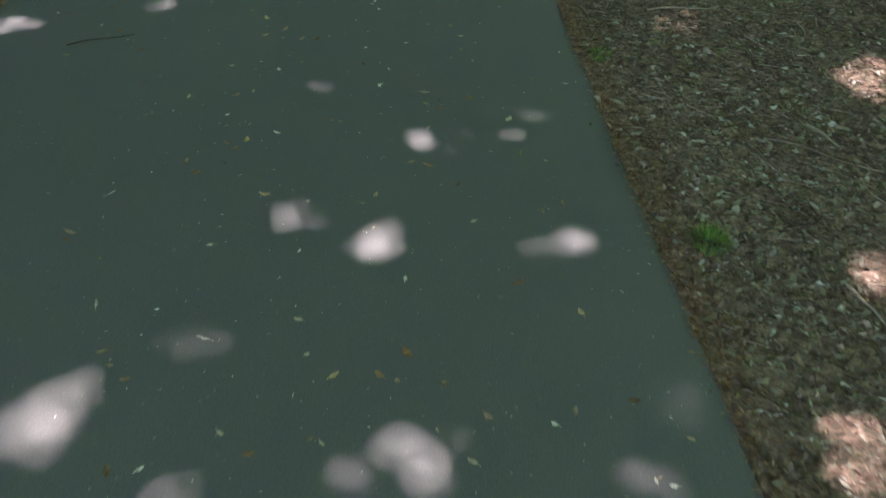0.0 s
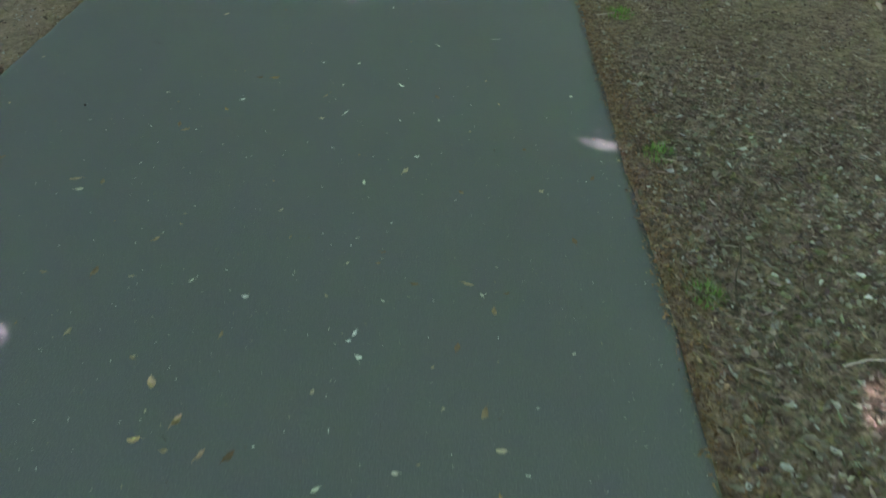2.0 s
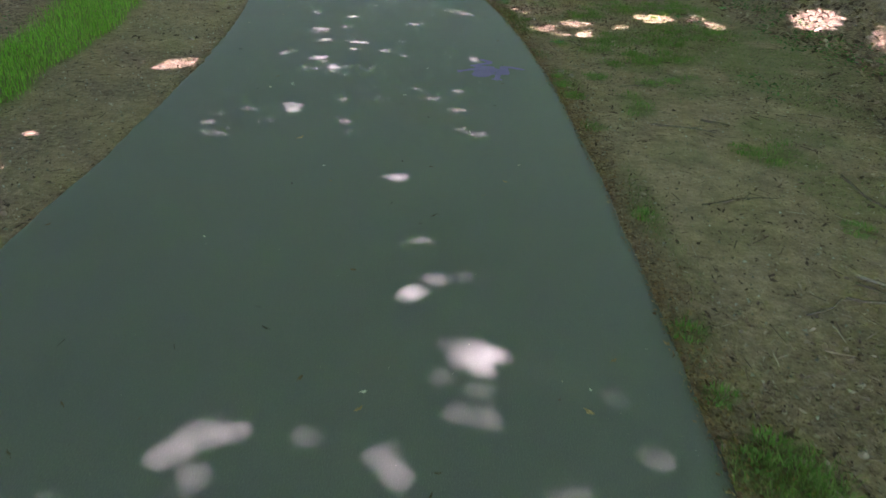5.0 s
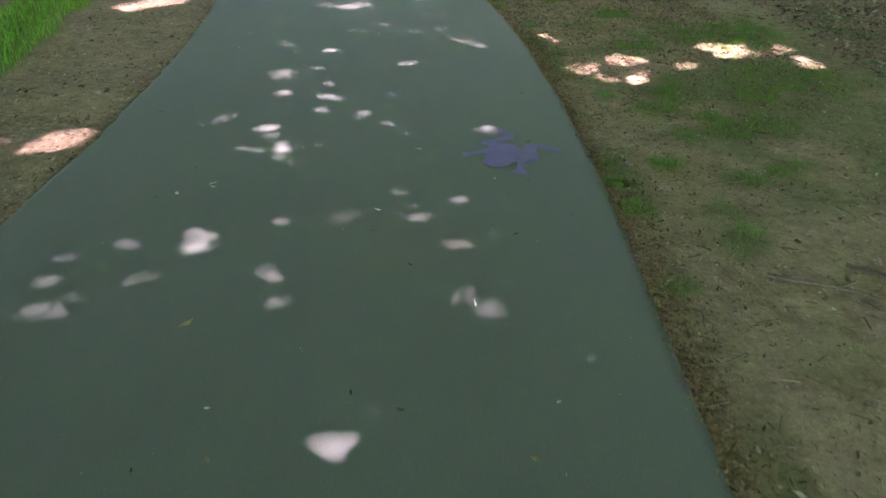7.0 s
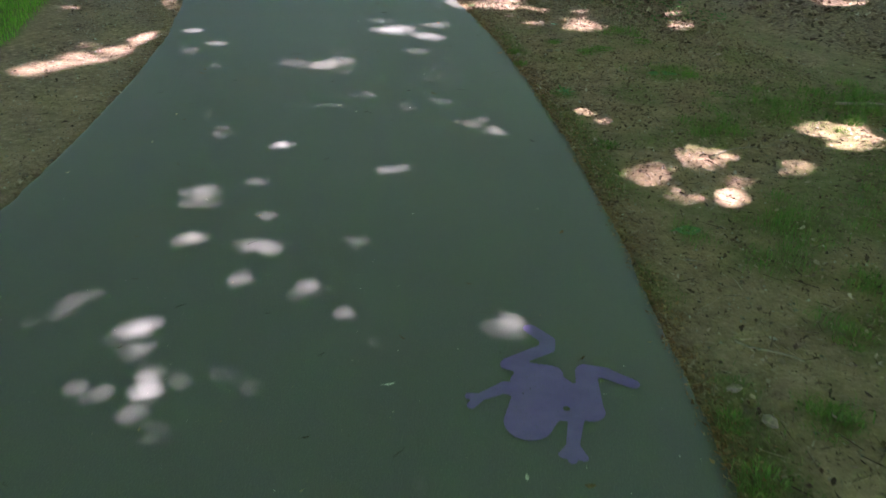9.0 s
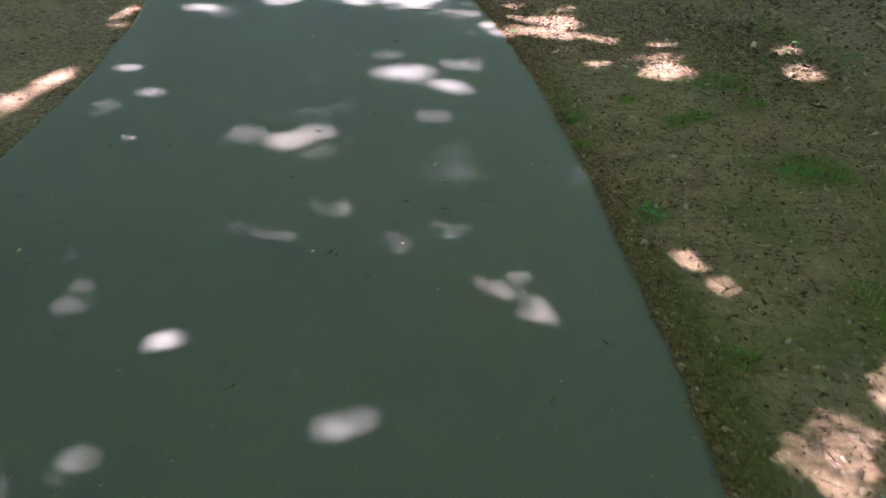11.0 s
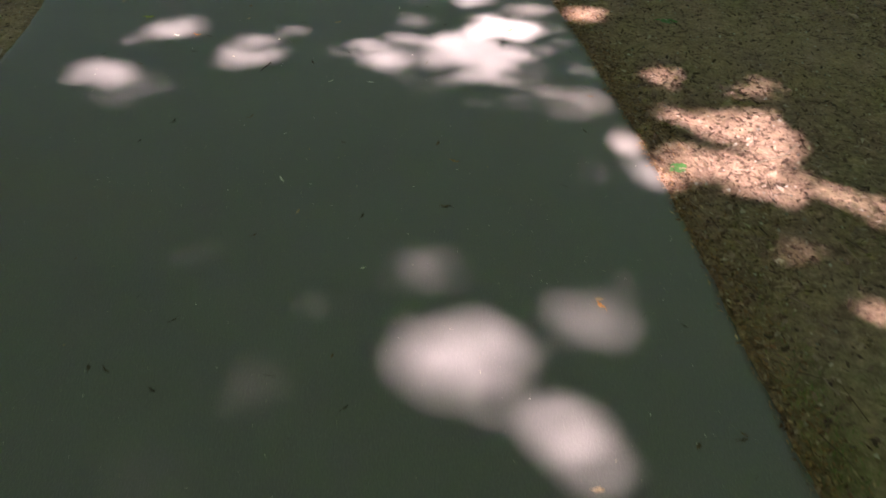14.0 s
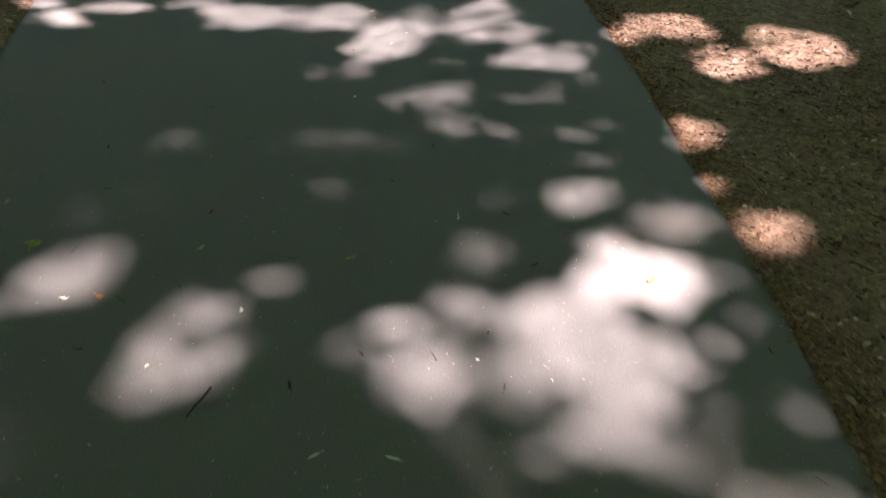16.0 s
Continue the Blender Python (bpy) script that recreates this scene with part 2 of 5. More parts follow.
def wobble(y, first):
    return 0.012 * waves(0, y, 5.0, first) + 0.007 * waves(0, y, 23.0, first + 4)


def height(x, y):
    """The soil's height; under the path it drops away."""
    d = np.maximum(x - right_edge(y), left_edge(y) - x)
    z = -0.010 + 0.010 * waves(x, y, 2.2) + 0.006 * waves(x, y, 9.0, 8) + 0.05 * np.clip((d - 1.5) / 6, 0, 1) * waves(x, y, 0.6, 4)
    z = z * np.clip(d / 0.25, 0.35, 1)
    return np.where(d < -0.04, -0.07, np.where(d < 0.0, -0.008, z))


# green patches on the verge: x, y, radius
GREEN = [(1.28, 12.50, 0.42), (0.84, 12.35, 0.26), (1.01, 11.79, 0.12), (0.78, 11.48, 0.12), (1.80, 12.89, 0.45), (1.23, 11.01, 0.17), (0.84, 10.34, 0.10), (0.83, 10.02, 0.12), (0.47, 9.53, 0.08), (0.23, 10.81, 0.07),
         (0.39, 10.26, 0.08), (0.23, 10.55, 0.05), (0.28, 12.18, 0.10), (1.02, 10.77, 0.10), (0.61, 11.94, 0.18), (0.44, 14.88, 0.24), (1.10, 11.59, 0.22), (1.15, 14.10, 0.40), (1.77, 14.44, 0.40), (0.65, 13.65, 0.25),
         (1.40, 11.72, 0.28), (0.58, 10.93, 0.09), (0.29, 11.02, 0.06), (-0.44, 15.81, 0.09), (-0.11, 15.49, 0.10), (0.15, 16.31, 0.20), (-0.33, 14.19, 0.10), (-0.78, 15.38, 0.07), (0.86, 6.36, 0.16), (1.6, 9.2, 0.2)]


def green(x, y):
    """How green the verge is at a place by its patches: 0 to 1, frayed at the rims."""
    best = np.zeros_like(x, dtype=float)
    frayed = 0.30 * waves(x, y, 11.0, 4) + 0.22 * waves(x, y, 27.0, 12)
    for gx, gy, reach in GREEN:
        best = np.maximum(best, np.clip(1.45 - np.hypot(x - gx, y - gy) / reach + frayed, 0, 1))
    return best


def open_soil(x, y):
    """Where the verge is trodden bare, with little lying on it: 0 to 1."""
    r = x - right_edge(y)
    return np.clip((r - 0.12) / 0.25, 0, 1) * np.clip((y - 6.6) / 1.5, 0, 1) * np.clip((11.7 - y) / 1.5, 0, 1) * np.clip((2.3 - r) / 0.4, 0, 1)


def spread(x, y):
    """How thick dry litter, moss with grass, and dark humus lie at a place: 0 to 1 each."""
    r, l = x - right_edge(y), left_edge(y) - x
    patch, fine = waves(x, y, 1.7, 3), waves(x, y, 6.5, 11)
    early, late = np.clip((7.6 - y) / 3.0, 0, 1), np.clip((y - 14.5) / 3, 0, 1)
    middle = (1 - early) * (1 - late)
    woods = np.clip((r - 2.05 - 0.3 * patch - 0.11 * np.clip(y - 9.7, 0, 8)) / 0.5, 0, 1)
    litter = 0.48 + 0.47 * early + 0.12 * late + 0.2 * patch - 0.18 * open_soil(x, y)
    litter = np.maximum(litter, 0.95 * woods)
    litter = np.maximum(litter, np.clip(1 - r / 0.16, 0, 1))
    lush = np.exp(-((y - 12.9) / 3.4) ** 2)
    moss = np.clip((0.4 * patch + 0.75 * fine + 0.4 * np.clip(r - 0.3, 0, 1.4) - 0.55 + 0.5 * lush) * 1.8, 0, 0.7) * (middle * (0.5 + 0.5 * lush) + 0.3 * late)
    moss = np.maximum(moss, 0.9 * green(x, y))
    moss = np.maximum(moss, np.clip(1.3 - np.abs(r - 0.13) / 0.12, 0, 1) * np.clip(waves(x, y, 2.6, 15) * 1.4 + 0.4 * np.exp(-((y - 8.5) / 2.2) ** 2) - 0.1 + 0.5 * fine, 0, 1) * np.clip((y - 5.8) / 1.0, 0, 1) * np.clip((17 - y) / 1.5, 0, 1) * 0.8)
    humus = np.maximum(np.maximum(0.85 * early, 0.9 * woods), 0.5 * late + 0.3 * late * patch)
    humus = np.maximum(humus, np.clip(1 - r / 0.22, 0, 1) * 0.8)
    left = l > 0
    far_left = np.clip((l - 1.86 - 0.12 * patch) / 0.25, 0, 1)
    lawn = np.clip((l - 0.36 - 0.064 * np.clip(y, 4, 20) - 0.07 * patch - 0.05 * fine) / 0.12, 0, 1) * (1 - far_left)
    litter = np.where(left, np.maximum(0.28 + 0.1 * patch + np.clip(0.6 - l / 0.2, 0, 1), 0.95 * far_left) * (1 - lawn), litter)
    moss = np.where(left, lawn, moss)
    humus = np.where(left, np.maximum(0.9 * far_left, 0.22 + 0.35 * np.clip((y - 11) / 3, 0, 1) + 0.2 * patch + 0.3 * fine), humus)
    return litter.clip(0, 1), (moss * (1 - woods * (~left))).clip(0, 1), humus.clip(0, 1)


def sheet(name, verts, faces, mat, smooth=False):
    """A mesh object from arrays; all faces have the same number of corners."""
    me = bpy.data.meshes.new(name)
    verts, faces = np.asarray(verts, np.float32), np.asarray(faces, np.int32)
    me.vertices.add(len(verts))
    me.vertices.foreach_set("co", verts.ravel())
    me.loops.add(faces.size)
    me.loops.foreach_set("vertex_index", faces.ravel())
    me.polygons.add(len(faces))
    me.polygons.foreach_set("loop_start", np.arange(len(faces), dtype=np.int32) * faces.shape[1])
    if smooth:
        me.polygons.foreach_set("use_smooth", np.ones(len(faces), bool))
    me.update(calc_edges=True)
    me.materials.append(mat)
    return new(name, me)


def grid_faces(nx, ny):
    k = np.arange((nx - 1) * (ny - 1))
    a = k // (nx - 1) * nx + k % (nx - 1)
    return np.stack([a, a + 1, a + nx + 1, a + nx], 1)


def build_ground():
    far = 9.0 * 1.35 ** np.arange(1, 14)
    xs = np.r_[-far[::-1] - 0.5, np.arange(-9.0, 6.5, 0.06), far - 2]
    ys = np.r_[-far[::-1] + 5, np.arange(-3.0, 25.5, 0.06), far + 17]
    x, y = np.meshgrid(xs, ys)
    x, y = x.ravel(), y.ravel()
    ob = sheet("ground", np.stack([x, y, height(x, y)], 1), grid_faces(len(xs), len(ys)), SOIL, True)
    for name, values in zip(("litter", "moss", "humus"), spread(x, y)):
        ob.data.attributes.new(name, "FLOAT", "POINT").data.foreach_set("value", values.astype(np.float32))
    return tagged(ob, "bare brown woodland soil with moss and humus", "ground", kind="structure")


def build_path():
    """The asphalt strip: a slab with a slightly ragged, rounded rim on both sides."""
    ys = np.arange(-40.0, 60.0, 0.05)
    r, l = right_edge(ys) + wobble(ys, 2), left_edge(ys) + wobble(ys, 9)
    rows = [(l - 0.008, -0.085), (l - 0.008, -0.012), (l + 0.006, -0.003), (l + 0.03, 0.0)]
    rows += [(l + (r - l) * f, 0.0) for f in (0.2, 0.4, 0.6, 0.8)]
    rows += [(r - 0.03, 0.0), (r - 0.006, -0.003), (r + 0.008, -0.012), (r + 0.008, -0.085)]
    verts = np.stack([np.stack([x, ys, np.full_like(ys, z)], 1) for x, z in rows], 1).reshape(-1, 3)
    ob = sheet("path", verts, grid_faces(len(rows), len(ys)), ASPHALT)
    return tagged(ob, "smooth dark grey asphalt footpath with ragged edges", "footpath", kind="structure")


build_ground()
build_path()


# ---------------------------------------------------------------- parts and loose pieces
def part(name, bm, mat, parent=None, label=""):
    me = bpy.data.meshes.new(name)
    bm.to_mesh(me)
    bm.free()
    me.materials.append(mat)
    ob = new(name, me)
    ob.parent = parent
    return tagged(ob, label)


def turns(n, tilt):
    """Random turns: any heading, tilted off the level by up to that many radians."""
    a, b, c = rng.uniform(0, 6.283, n), rng.uniform(-tilt, tilt, n), rng.uniform(-tilt, tilt, n)
    ca, sa, cb, sb, cc, sc = np.cos(a), np.sin(a), np.cos(b), np.sin(b), np.cos(c), np.sin(c)
    return np.stack([np.stack([ca * cb, ca * sb * sc - sa * cc, ca * sb * cc + sa * sc], 1),
                     np.stack([sa * cb, sa * sb * sc + ca * cc, sa * sb * cc - ca * sc], 1),
                     np.stack([-sb, cb * sc, cb * cc], 1)], 1)


def scatter(name, shape, faces, places, sizes, tilt, mat, lift=0.0, ragged=0.4):
    """Many small pieces of one shape in one mesh; each touches down at its place."""
    shape, faces = np.asarray(shape, float), np.asarray(faces)
    local = shape[None] * sizes[:, None, :]
    local = local * rng.uniform(1 - ragged, 1 + ragged, (len(places), len(shape), 1))
    local = np.einsum("nij,nkj->nki", turns(len(places), tilt), local)
    local[:, :, 2] += lift * sizes[:, :1] - np.minimum(local[:, :, 2].min(1), 0)[:, None] * 0.7
    verts = (local + places[:, None, :]).reshape(-1, 3)
    index = (faces[None] + (np.arange(len(places)) * len(shape))[:, None, None]).reshape(-1, faces.shape[1])
    return sheet(name, verts, index, mat)


SCRAP = [(-0.5, 0.03, 0.02), (-0.06, -0.26, 0.12), (0.46, -0.10, 0.0), (0.24, 0.27, 0.16), (0, 0, -0.03)]
SCRAP_FACES = [(0, 1, 4), (1, 2, 4), (2, 3, 4), (3, 0, 4)]
LEAFBIT = [(-0.5, 0.04, 0.02), (-0.30, -0.24, 0.16), (0.12, -0.30, 0.03), (0.5, -0.06, 0.12), (0.20, 0.16, 0.02), (-0.12, 0.30, 0.17), (0, 0, -0.04)]
LEAFBIT_FACES = [(k, (k + 1) % 6, 6) for k in range(6)]
SLIVER = [(-0.5, 0.0, 0.0), (-0.1, -0.10, 0.10), (0.5, 0.02, 0.02), (0.05, 0.11, 0.13)]
SLIVER_FACES = [(0, 1, 3), (1, 2, 3)]
CHIP = [(-0.5, -0.5, 0), (0.5, -0.45, 0), (0.05, 0.55, 0), (0, 0, 0.8)]
CHIP_FACES = [(0, 1, 3), (1, 2, 3), (2, 0, 3)]
STICK = [(-0.5, -0.5, 0), (-0.5, 0.5, 0), (-0.5, 0, 1), (0.5, -0.4, 0), (0.5, 0.4, 0), (0.5, 0, 0.9)]
STICK_FACES = [(0, 3, 5, 2), (1, 2, 5, 4), (0, 1, 4, 3)]


def sown(n, x0, x1, y0, y1, density):
    """Up to n places over a stretch beside the path, kept by chance as density(x, y) says."""
    y = rng.uniform(y0, y1, n)
    side = rng.uniform(x0, x1, n)
    x = np.where(side > 0, right_edge(y) + side, left_edge(y) + side)
    keep = rng.random(n) < density(x, y)
    x, y = x[keep], y[keep]
    return np.stack([x, y, height(x, y)], 1)


def sizes_for(places, small, large, flat=1.0, power=2.2):
    s = small + (large - small) * rng.random(len(places)) ** power
    return np.stack([s, s * rng.uniform(0.55, 1.0, len(s)), s * flat], 1)


def stuff(ob, label, category):
    return tagged(ob, label, category, kind="stuff")


def build_litter():
    def lying(x, y):
        return spread(x, y)[0]

    def patchy(x, y):
        heap = np.clip(0.45 + 0.9 * waves(x, y, 3.3, 2) + 0.5 * waves(x, y, 8.0, 12), 0.12, 1)
        return np.maximum(spread(x, y)[0] * heap * 1.2 * (1 - 0.3 * open_soil(x, y)), 0.4 * np.clip(1 - (x - right_edge(y)) / 0.25, 0, 1)) * np.clip((x - right_edge(y)) / 0.16, 0.35, 1) * (1 - 0.5 * spread(x, y)[1])

    def bare(x, y):
        return np.clip(0.9 - spread(x, y)[1], 0.1, 1) * (1 - 0.35 * open_soil(x, y))

    def few(x, y):
        return bare(x, y) * np.clip((15.5 - y) / 2, 0.3, 1)

    p = sown(30000, 0.0, 1.9, -0.5, 5.3, lambda x, y: lying(x, y) * np.clip((5.3 - y) / 1.2, 0, 1) * np.clip((x - right_edge(y)) / 0.2, 0.12, 1))
    stuff(scatter("leaf_litter", LEAFBIT, LEAFBIT_FACES, p, sizes_for(p, 0.012, 0.045, 0.7, 1.9), 0.32, FLAT_LITTER, ragged=0.5), "matted grey-brown leaves lying flat over one another", "leaf litter")
    p = np.r_[sown(16000, 0.1, 1.9, -0.5, 5.0, lying), sown(80000, 0.0, 2.8, 4.5, 23.0, patchy), sown(12000, 1.9, 5.5, 0.0, 22.0, lying)]
    stuff(scatter("leaf_litter", SCRAP, SCRAP_FACES, p, sizes_for(p, 0.005, 0.022, 1.0, 2.4), 0.75, LITTER, ragged=0.6), "thick crumbled dry brown leaf litter on the soil", "leaf litter")
    p = np.r_[sown(5000, 0.1, 1.9, -0.5, 5.0, lying), sown(52000, 0.0, 2.6, 4.5, 21.0, patchy),
              sown(62000, 0.0, 2.4, 11.0, 21.0, lambda x, y: np.clip((y - 11.5) / 2, 0, 1) * np.clip(0.75 + 0.5 * waves(x, y, 2.4, 9), 0.3, 1) * (1 - 0.6 * spread(x, y)[1])),
              sown(20000, 0.15, 2.7, 3.5, 12.0, lambda x, y: np.clip(0.55 + 0.5 * waves(x, y, 2.4, 9), 0.1, 1) * (1 - 0.3 * open_soil(x, y)))]
    stuff(scatter("leaf_litter", LEAFBIT, LEAFBIT_FACES, p, sizes_for(p, 0.008, 0.038, 0.9, 2.4), 0.6, LITTER, ragged=0.55), "broken brown leaves lying over one another", "leaf litter")
    p = np.r_[sown(2000, 0.05, 1.9, -0.5, 5.0, lying), sown(7500, 0.08, 2.7, 4.5, 21.0, few), sown(500, -1.1, -0.02, 2.0, 20.0, bare)]
    stuff(scatter("leaf_shards", LEAFBIT, LEAFBIT_FACES, p, sizes_for(p, 0.006, 0.032, 0.9, 2.8), 0.55, SHARDS, ragged=0.6), "bleached pale leaf shards scattered on the soil", "leaf litter")
    p = np.r_[sown(5000, 0.02, 1.9, -0.5, 5.0, lying), sown(26000, 0.05, 2.7, 4.5, 21.5, few), sown(3500, -1.1, 0.0, 2.0, 20.0, bare)]
    stuff(scatter("leaf_slivers", SLIVER, SLIVER_FACES, p, sizes_for(p, 0.006, 0.040, 0.8, 2.6), 0.5, SHARDS, ragged=0.5), "thin pale slivers of leaves and bark", "leaf litter")
    p = np.r_[sown(5000, 0.02, 1.9, -0.5, 5.0, lying), sown(26000, 0.05, 2.7, 4.5, 21.5, bare), sown(4500, -1.1, 0.0, 2.0, 20.0, bare)]
    stuff(scatter("leaf_slivers", SLIVER, SLIVER_FACES, p, sizes_for(p, 0.006, 0.034, 0.9, 2.2), 0.6, DARK_BITS, ragged=0.5), "thin dark slivers of rotten leaves and stalks", "leaf litter")
    woods = sown(15000, 1.7, 5.5, 3.0, 23.0, lambda x, y: spread(x, y)[2] * 0.8)
    stuff(scatter("leaf_litter", LEAFBIT, LEAFBIT_FACES, woods, sizes_for(woods, 0.03, 0.10, 1.0, 1.3), 0.7, LITTER, ragged=0.5), "large curled brown leaves covering the woodland floor", "leaf litter")
    p = np.r_[sown(9000, -1.15, 0.0, 1.0, 20.0, lying), sown(26000, -4.5, -1.7, 4.0, 22.0, lying)]
    stuff(scatter("leaf_litter", SCRAP, SCRAP_FACES, p, sizes_for(p, 0.010, 0.060, 0.8), 0.5, LITTER), "dark dry leaf litter under the trees beyond the grass", "leaf litter")
    p = sown(17000, 0.0, 0.22, -0.5, 22.0, lambda x, y: np.clip(1.1 - (x - right_edge(y)) / 0.22, 0, 1) * (0.75 + 0.4 * waves(x, y, 3.0, 5)))
    p[:, 0] -= 0.022
    p[:, 2] = np.where(p[:, 0] < right_edge(p[:, 1]) + 0.01, 0.0, p[:, 2])
    p = np.r_[p, sown(6000, -0.15, 0.0, 1.0, 20.0, lambda x, y: np.clip(1.0 - (left_edge(y) - x) / 0.15, 0, 1))]
    s = np.stack([0.005 + 0.018 * rng.random(len(p)) ** 2, rng.uniform(0.0012, 0.003, len(p)), rng.uniform(0.001, 0.002, len(p))], 1)
    stuff(scatter("edge_litter", STICK, STICK_FACES, p, s, 0.25, NEEDLES), "rusty needles and leaf stalks along the asphalt edge", "litter")
    p = sown(64000, 0.0, 0.26, -0.5, 22.0, lambda x, y: np.clip(1.15 - (x - right_edge(y)) / (0.18 + 0.06 * waves(x, y, 2.0, 7)), 0, 1))
    p[:, 0] -= 0.045 * rng.random(len(p)) ** 3
    p[:, 2] = np.where(p[:, 0] < right_edge(p[:, 1]) + 0.01, 0.0, p[:, 2])
    stuff(scatter("edge_litter", SCRAP, SCRAP_FACES, p, sizes_for(p, 0.006, 0.024, 0.8, 1.8), 0.45, NEEDLES, ragged=0.6), "crumbled rusty brown leaves along the asphalt edge", "litter")
    p = np.r_[sown(14000, 0.05, 2.6, -0.5, 22.0, bare), sown(7000, -1.1, 0.0, 2.0, 20.0, bare)]
    stuff(scatter("grit", CHIP, CHIP_FACES, p, sizes_for(p, 0.004, 0.020, 0.7, 3.0), 0.3, GRIT), "pale grit and small pebbles in the soil", "grit")
    p = np.r_[sown(34000, 0.03, 2.4, 2.0, 22.0, patchy), sown(14000, -1.1, 0.0, 2.0, 20.0, bare)]
    stuff(scatter("soil_crumbs", CHIP, CHIP_FACES, p, sizes_for(p, 0.004, 0.014, 0.8, 2.0), 0.5, LITTER), "crumbs of soil and bark covering the bare ground", "soil")
    p = np.r_[sown(2600, 0.05, 2.6, -0.5, 5.0, bare), sown(7000, 0.05, 3.4, 5.0, 22.0, bare), sown(700, -1.1, 0.0, 2.0, 20.0, bare)]
    s = np.stack([0.02 + 0.10 * rng.random(len(p)) ** 2, rng.uniform(0.002, 0.0055, len(p)), rng.uniform(0.002, 0.005, len(p))], 1)
    stuff(scatter("twig_litter", STICK, STICK_FACES, p, s, 0.12, LITTER), "thin broken twigs scattered over the soil", "twigs")
    p = sown(26000, 0.0, 2.5, 3.5, 22.0, patchy)
    stuff(scatter("bark_chips", LEAFBIT, LEAFBIT_FACES, p, sizes_for(p, 0.008, 0.034, 0.8, 2.0), 0.5, DARK_BITS, ragged=0.5), "dark bark chips and rotten leaf bits on soil", "bark chips")
    # crumbs on the asphalt, thickest where the walk begins
    n = 5200
    y = np.where(rng.random(n) < 0.45, rng.uniform(-0.3, 4.5, n), rng.uniform(-0.3, 22, n))
    f = rng.random(n)
    x = left_edge(y) + (right_edge(y) - left_edge(y)) * np.where(rng.random(n) < 0.25, 1 - 0.12 * f * f, 0.02 + 0.96 * f)
    p = np.stack([x, y, np.zeros(n)], 1)
    s = np.stack([0.003 + 0.010 * rng.random(n) ** 3, rng.uniform(0.0015, 0.004, n), rng.uniform(0.001, 0.003, n)], 1)
    n = 700
    y, f = rng.uniform(-0.2, 4.6, n), rng.normal(0.52, 0.24, n).clip(0.02, 0.98)
    p = np.r_[p, np.stack([left_edge(y) + (right_edge(y) - left_edge(y)) * f, y, np.zeros(n)], 1)]
    s = np.r_[s, np.stack([0.006 + 0.012 * rng.random(n) ** 2, rng.uniform(0.003, 0.008, n), rng.uniform(0.002, 0.005, n)], 1)]
    n = 7000
    y = np.where(rng.random(n) < 0.35, rng.uniform(10.5, 21.0, n), rng.uniform(16.2, 21.0, n))
    x = left_edge(y) + (right_edge(y) - left_edge(y)) * rng.uniform(0.01, 0.99, n)
    p = np.r_[p, np.stack([x, y, np.zeros(n)], 1)]
    s = np.r_[s, np.stack([0.003 + 0.012 * rng.random(n) ** 2.5, rng.uniform(0.0015, 0.004, n), rng.uniform(0.001, 0.002, n)], 1)]
    stuff(scatter("crumbs", SCRAP, SCRAP_FACES, p, s, 0.15, SPECKS), "tiny pale crumbs of leaves and bark on asphalt", "crumbs")


def blades(name, places, tall, wide, label, mat, bent=0.45):
    """Grass: every blade a bent strip of three faces."""
    n = len(places)
    a, lean = rng.uniform(0, 6.283, n), rng.uniform(bent - 0.3, bent + 0.3, n)
    h, w = tall * rng.uniform(0.45, 1.25, n), wide * rng.uniform(0.6, 1.3, n)
    out, side = np.stack([np.cos(a), np.sin(a), 0 * a], 1), np.stack([-np.sin(a), np.cos(a), 0 * a], 1)
    up = np.array([0, 0, 1.0])
    mid = places + out * (h * lean * 0.35)[:, None] + up * (h * 0.6)[:, None]
    tip = places + out * (h * lean)[:, None] + up * (h * (1.0 - 0.35 * lean))[:, None]
    s = side * w[:, None]
    base = places - up * 0.004
    verts = np.stack([base - s, base + s, mid - s * 0.7, mid + s * 0.7, tip], 1).reshape(-1, 3)
    k = (np.arange(n) * 5)[:, None]
    faces = np.concatenate([k + [0, 1, 3], k + [0, 3, 2], k + [2, 3, 4]])
    return stuff(sheet(name, verts, faces, mat), label, "grass")


def build_grass():
    def mossy(x, y):
        return spread(x, y)[1] ** 1.4

    blades("grass_strip", sown(70000, -2.5, -0.85, 3.0, 21.0, mossy), 0.07, 0.0022, "lush green grass strip beside the bare shoulder", GRASS)
    clumps = np.repeat(sown(2400, 0.03, 2.9, 4.0, 16.8, lambda x, y: green(x, y) ** 1.5), 45, 0)
    clumps[:, :2] += rng.normal(0, 0.04, (len(clumps), 2))
    clumps[:, 2] = height(clumps[:, 0], clumps[:, 1])
    blades("sparse_grass", clumps, 0.050, 0.0016, "small clumps of green grass in the soil", TUFTS, 0.75)
    p = np.r_[sown(60000, 0.03, 2.9, 3.5, 16.8, mossy), sown(16000, 0.02, 0.28, 5.8, 16.5, mossy)]
    blades("sparse_grass", p, 0.022, 0.0014, "sparse short grass and moss growing through soil", SPARSE, 0.8)


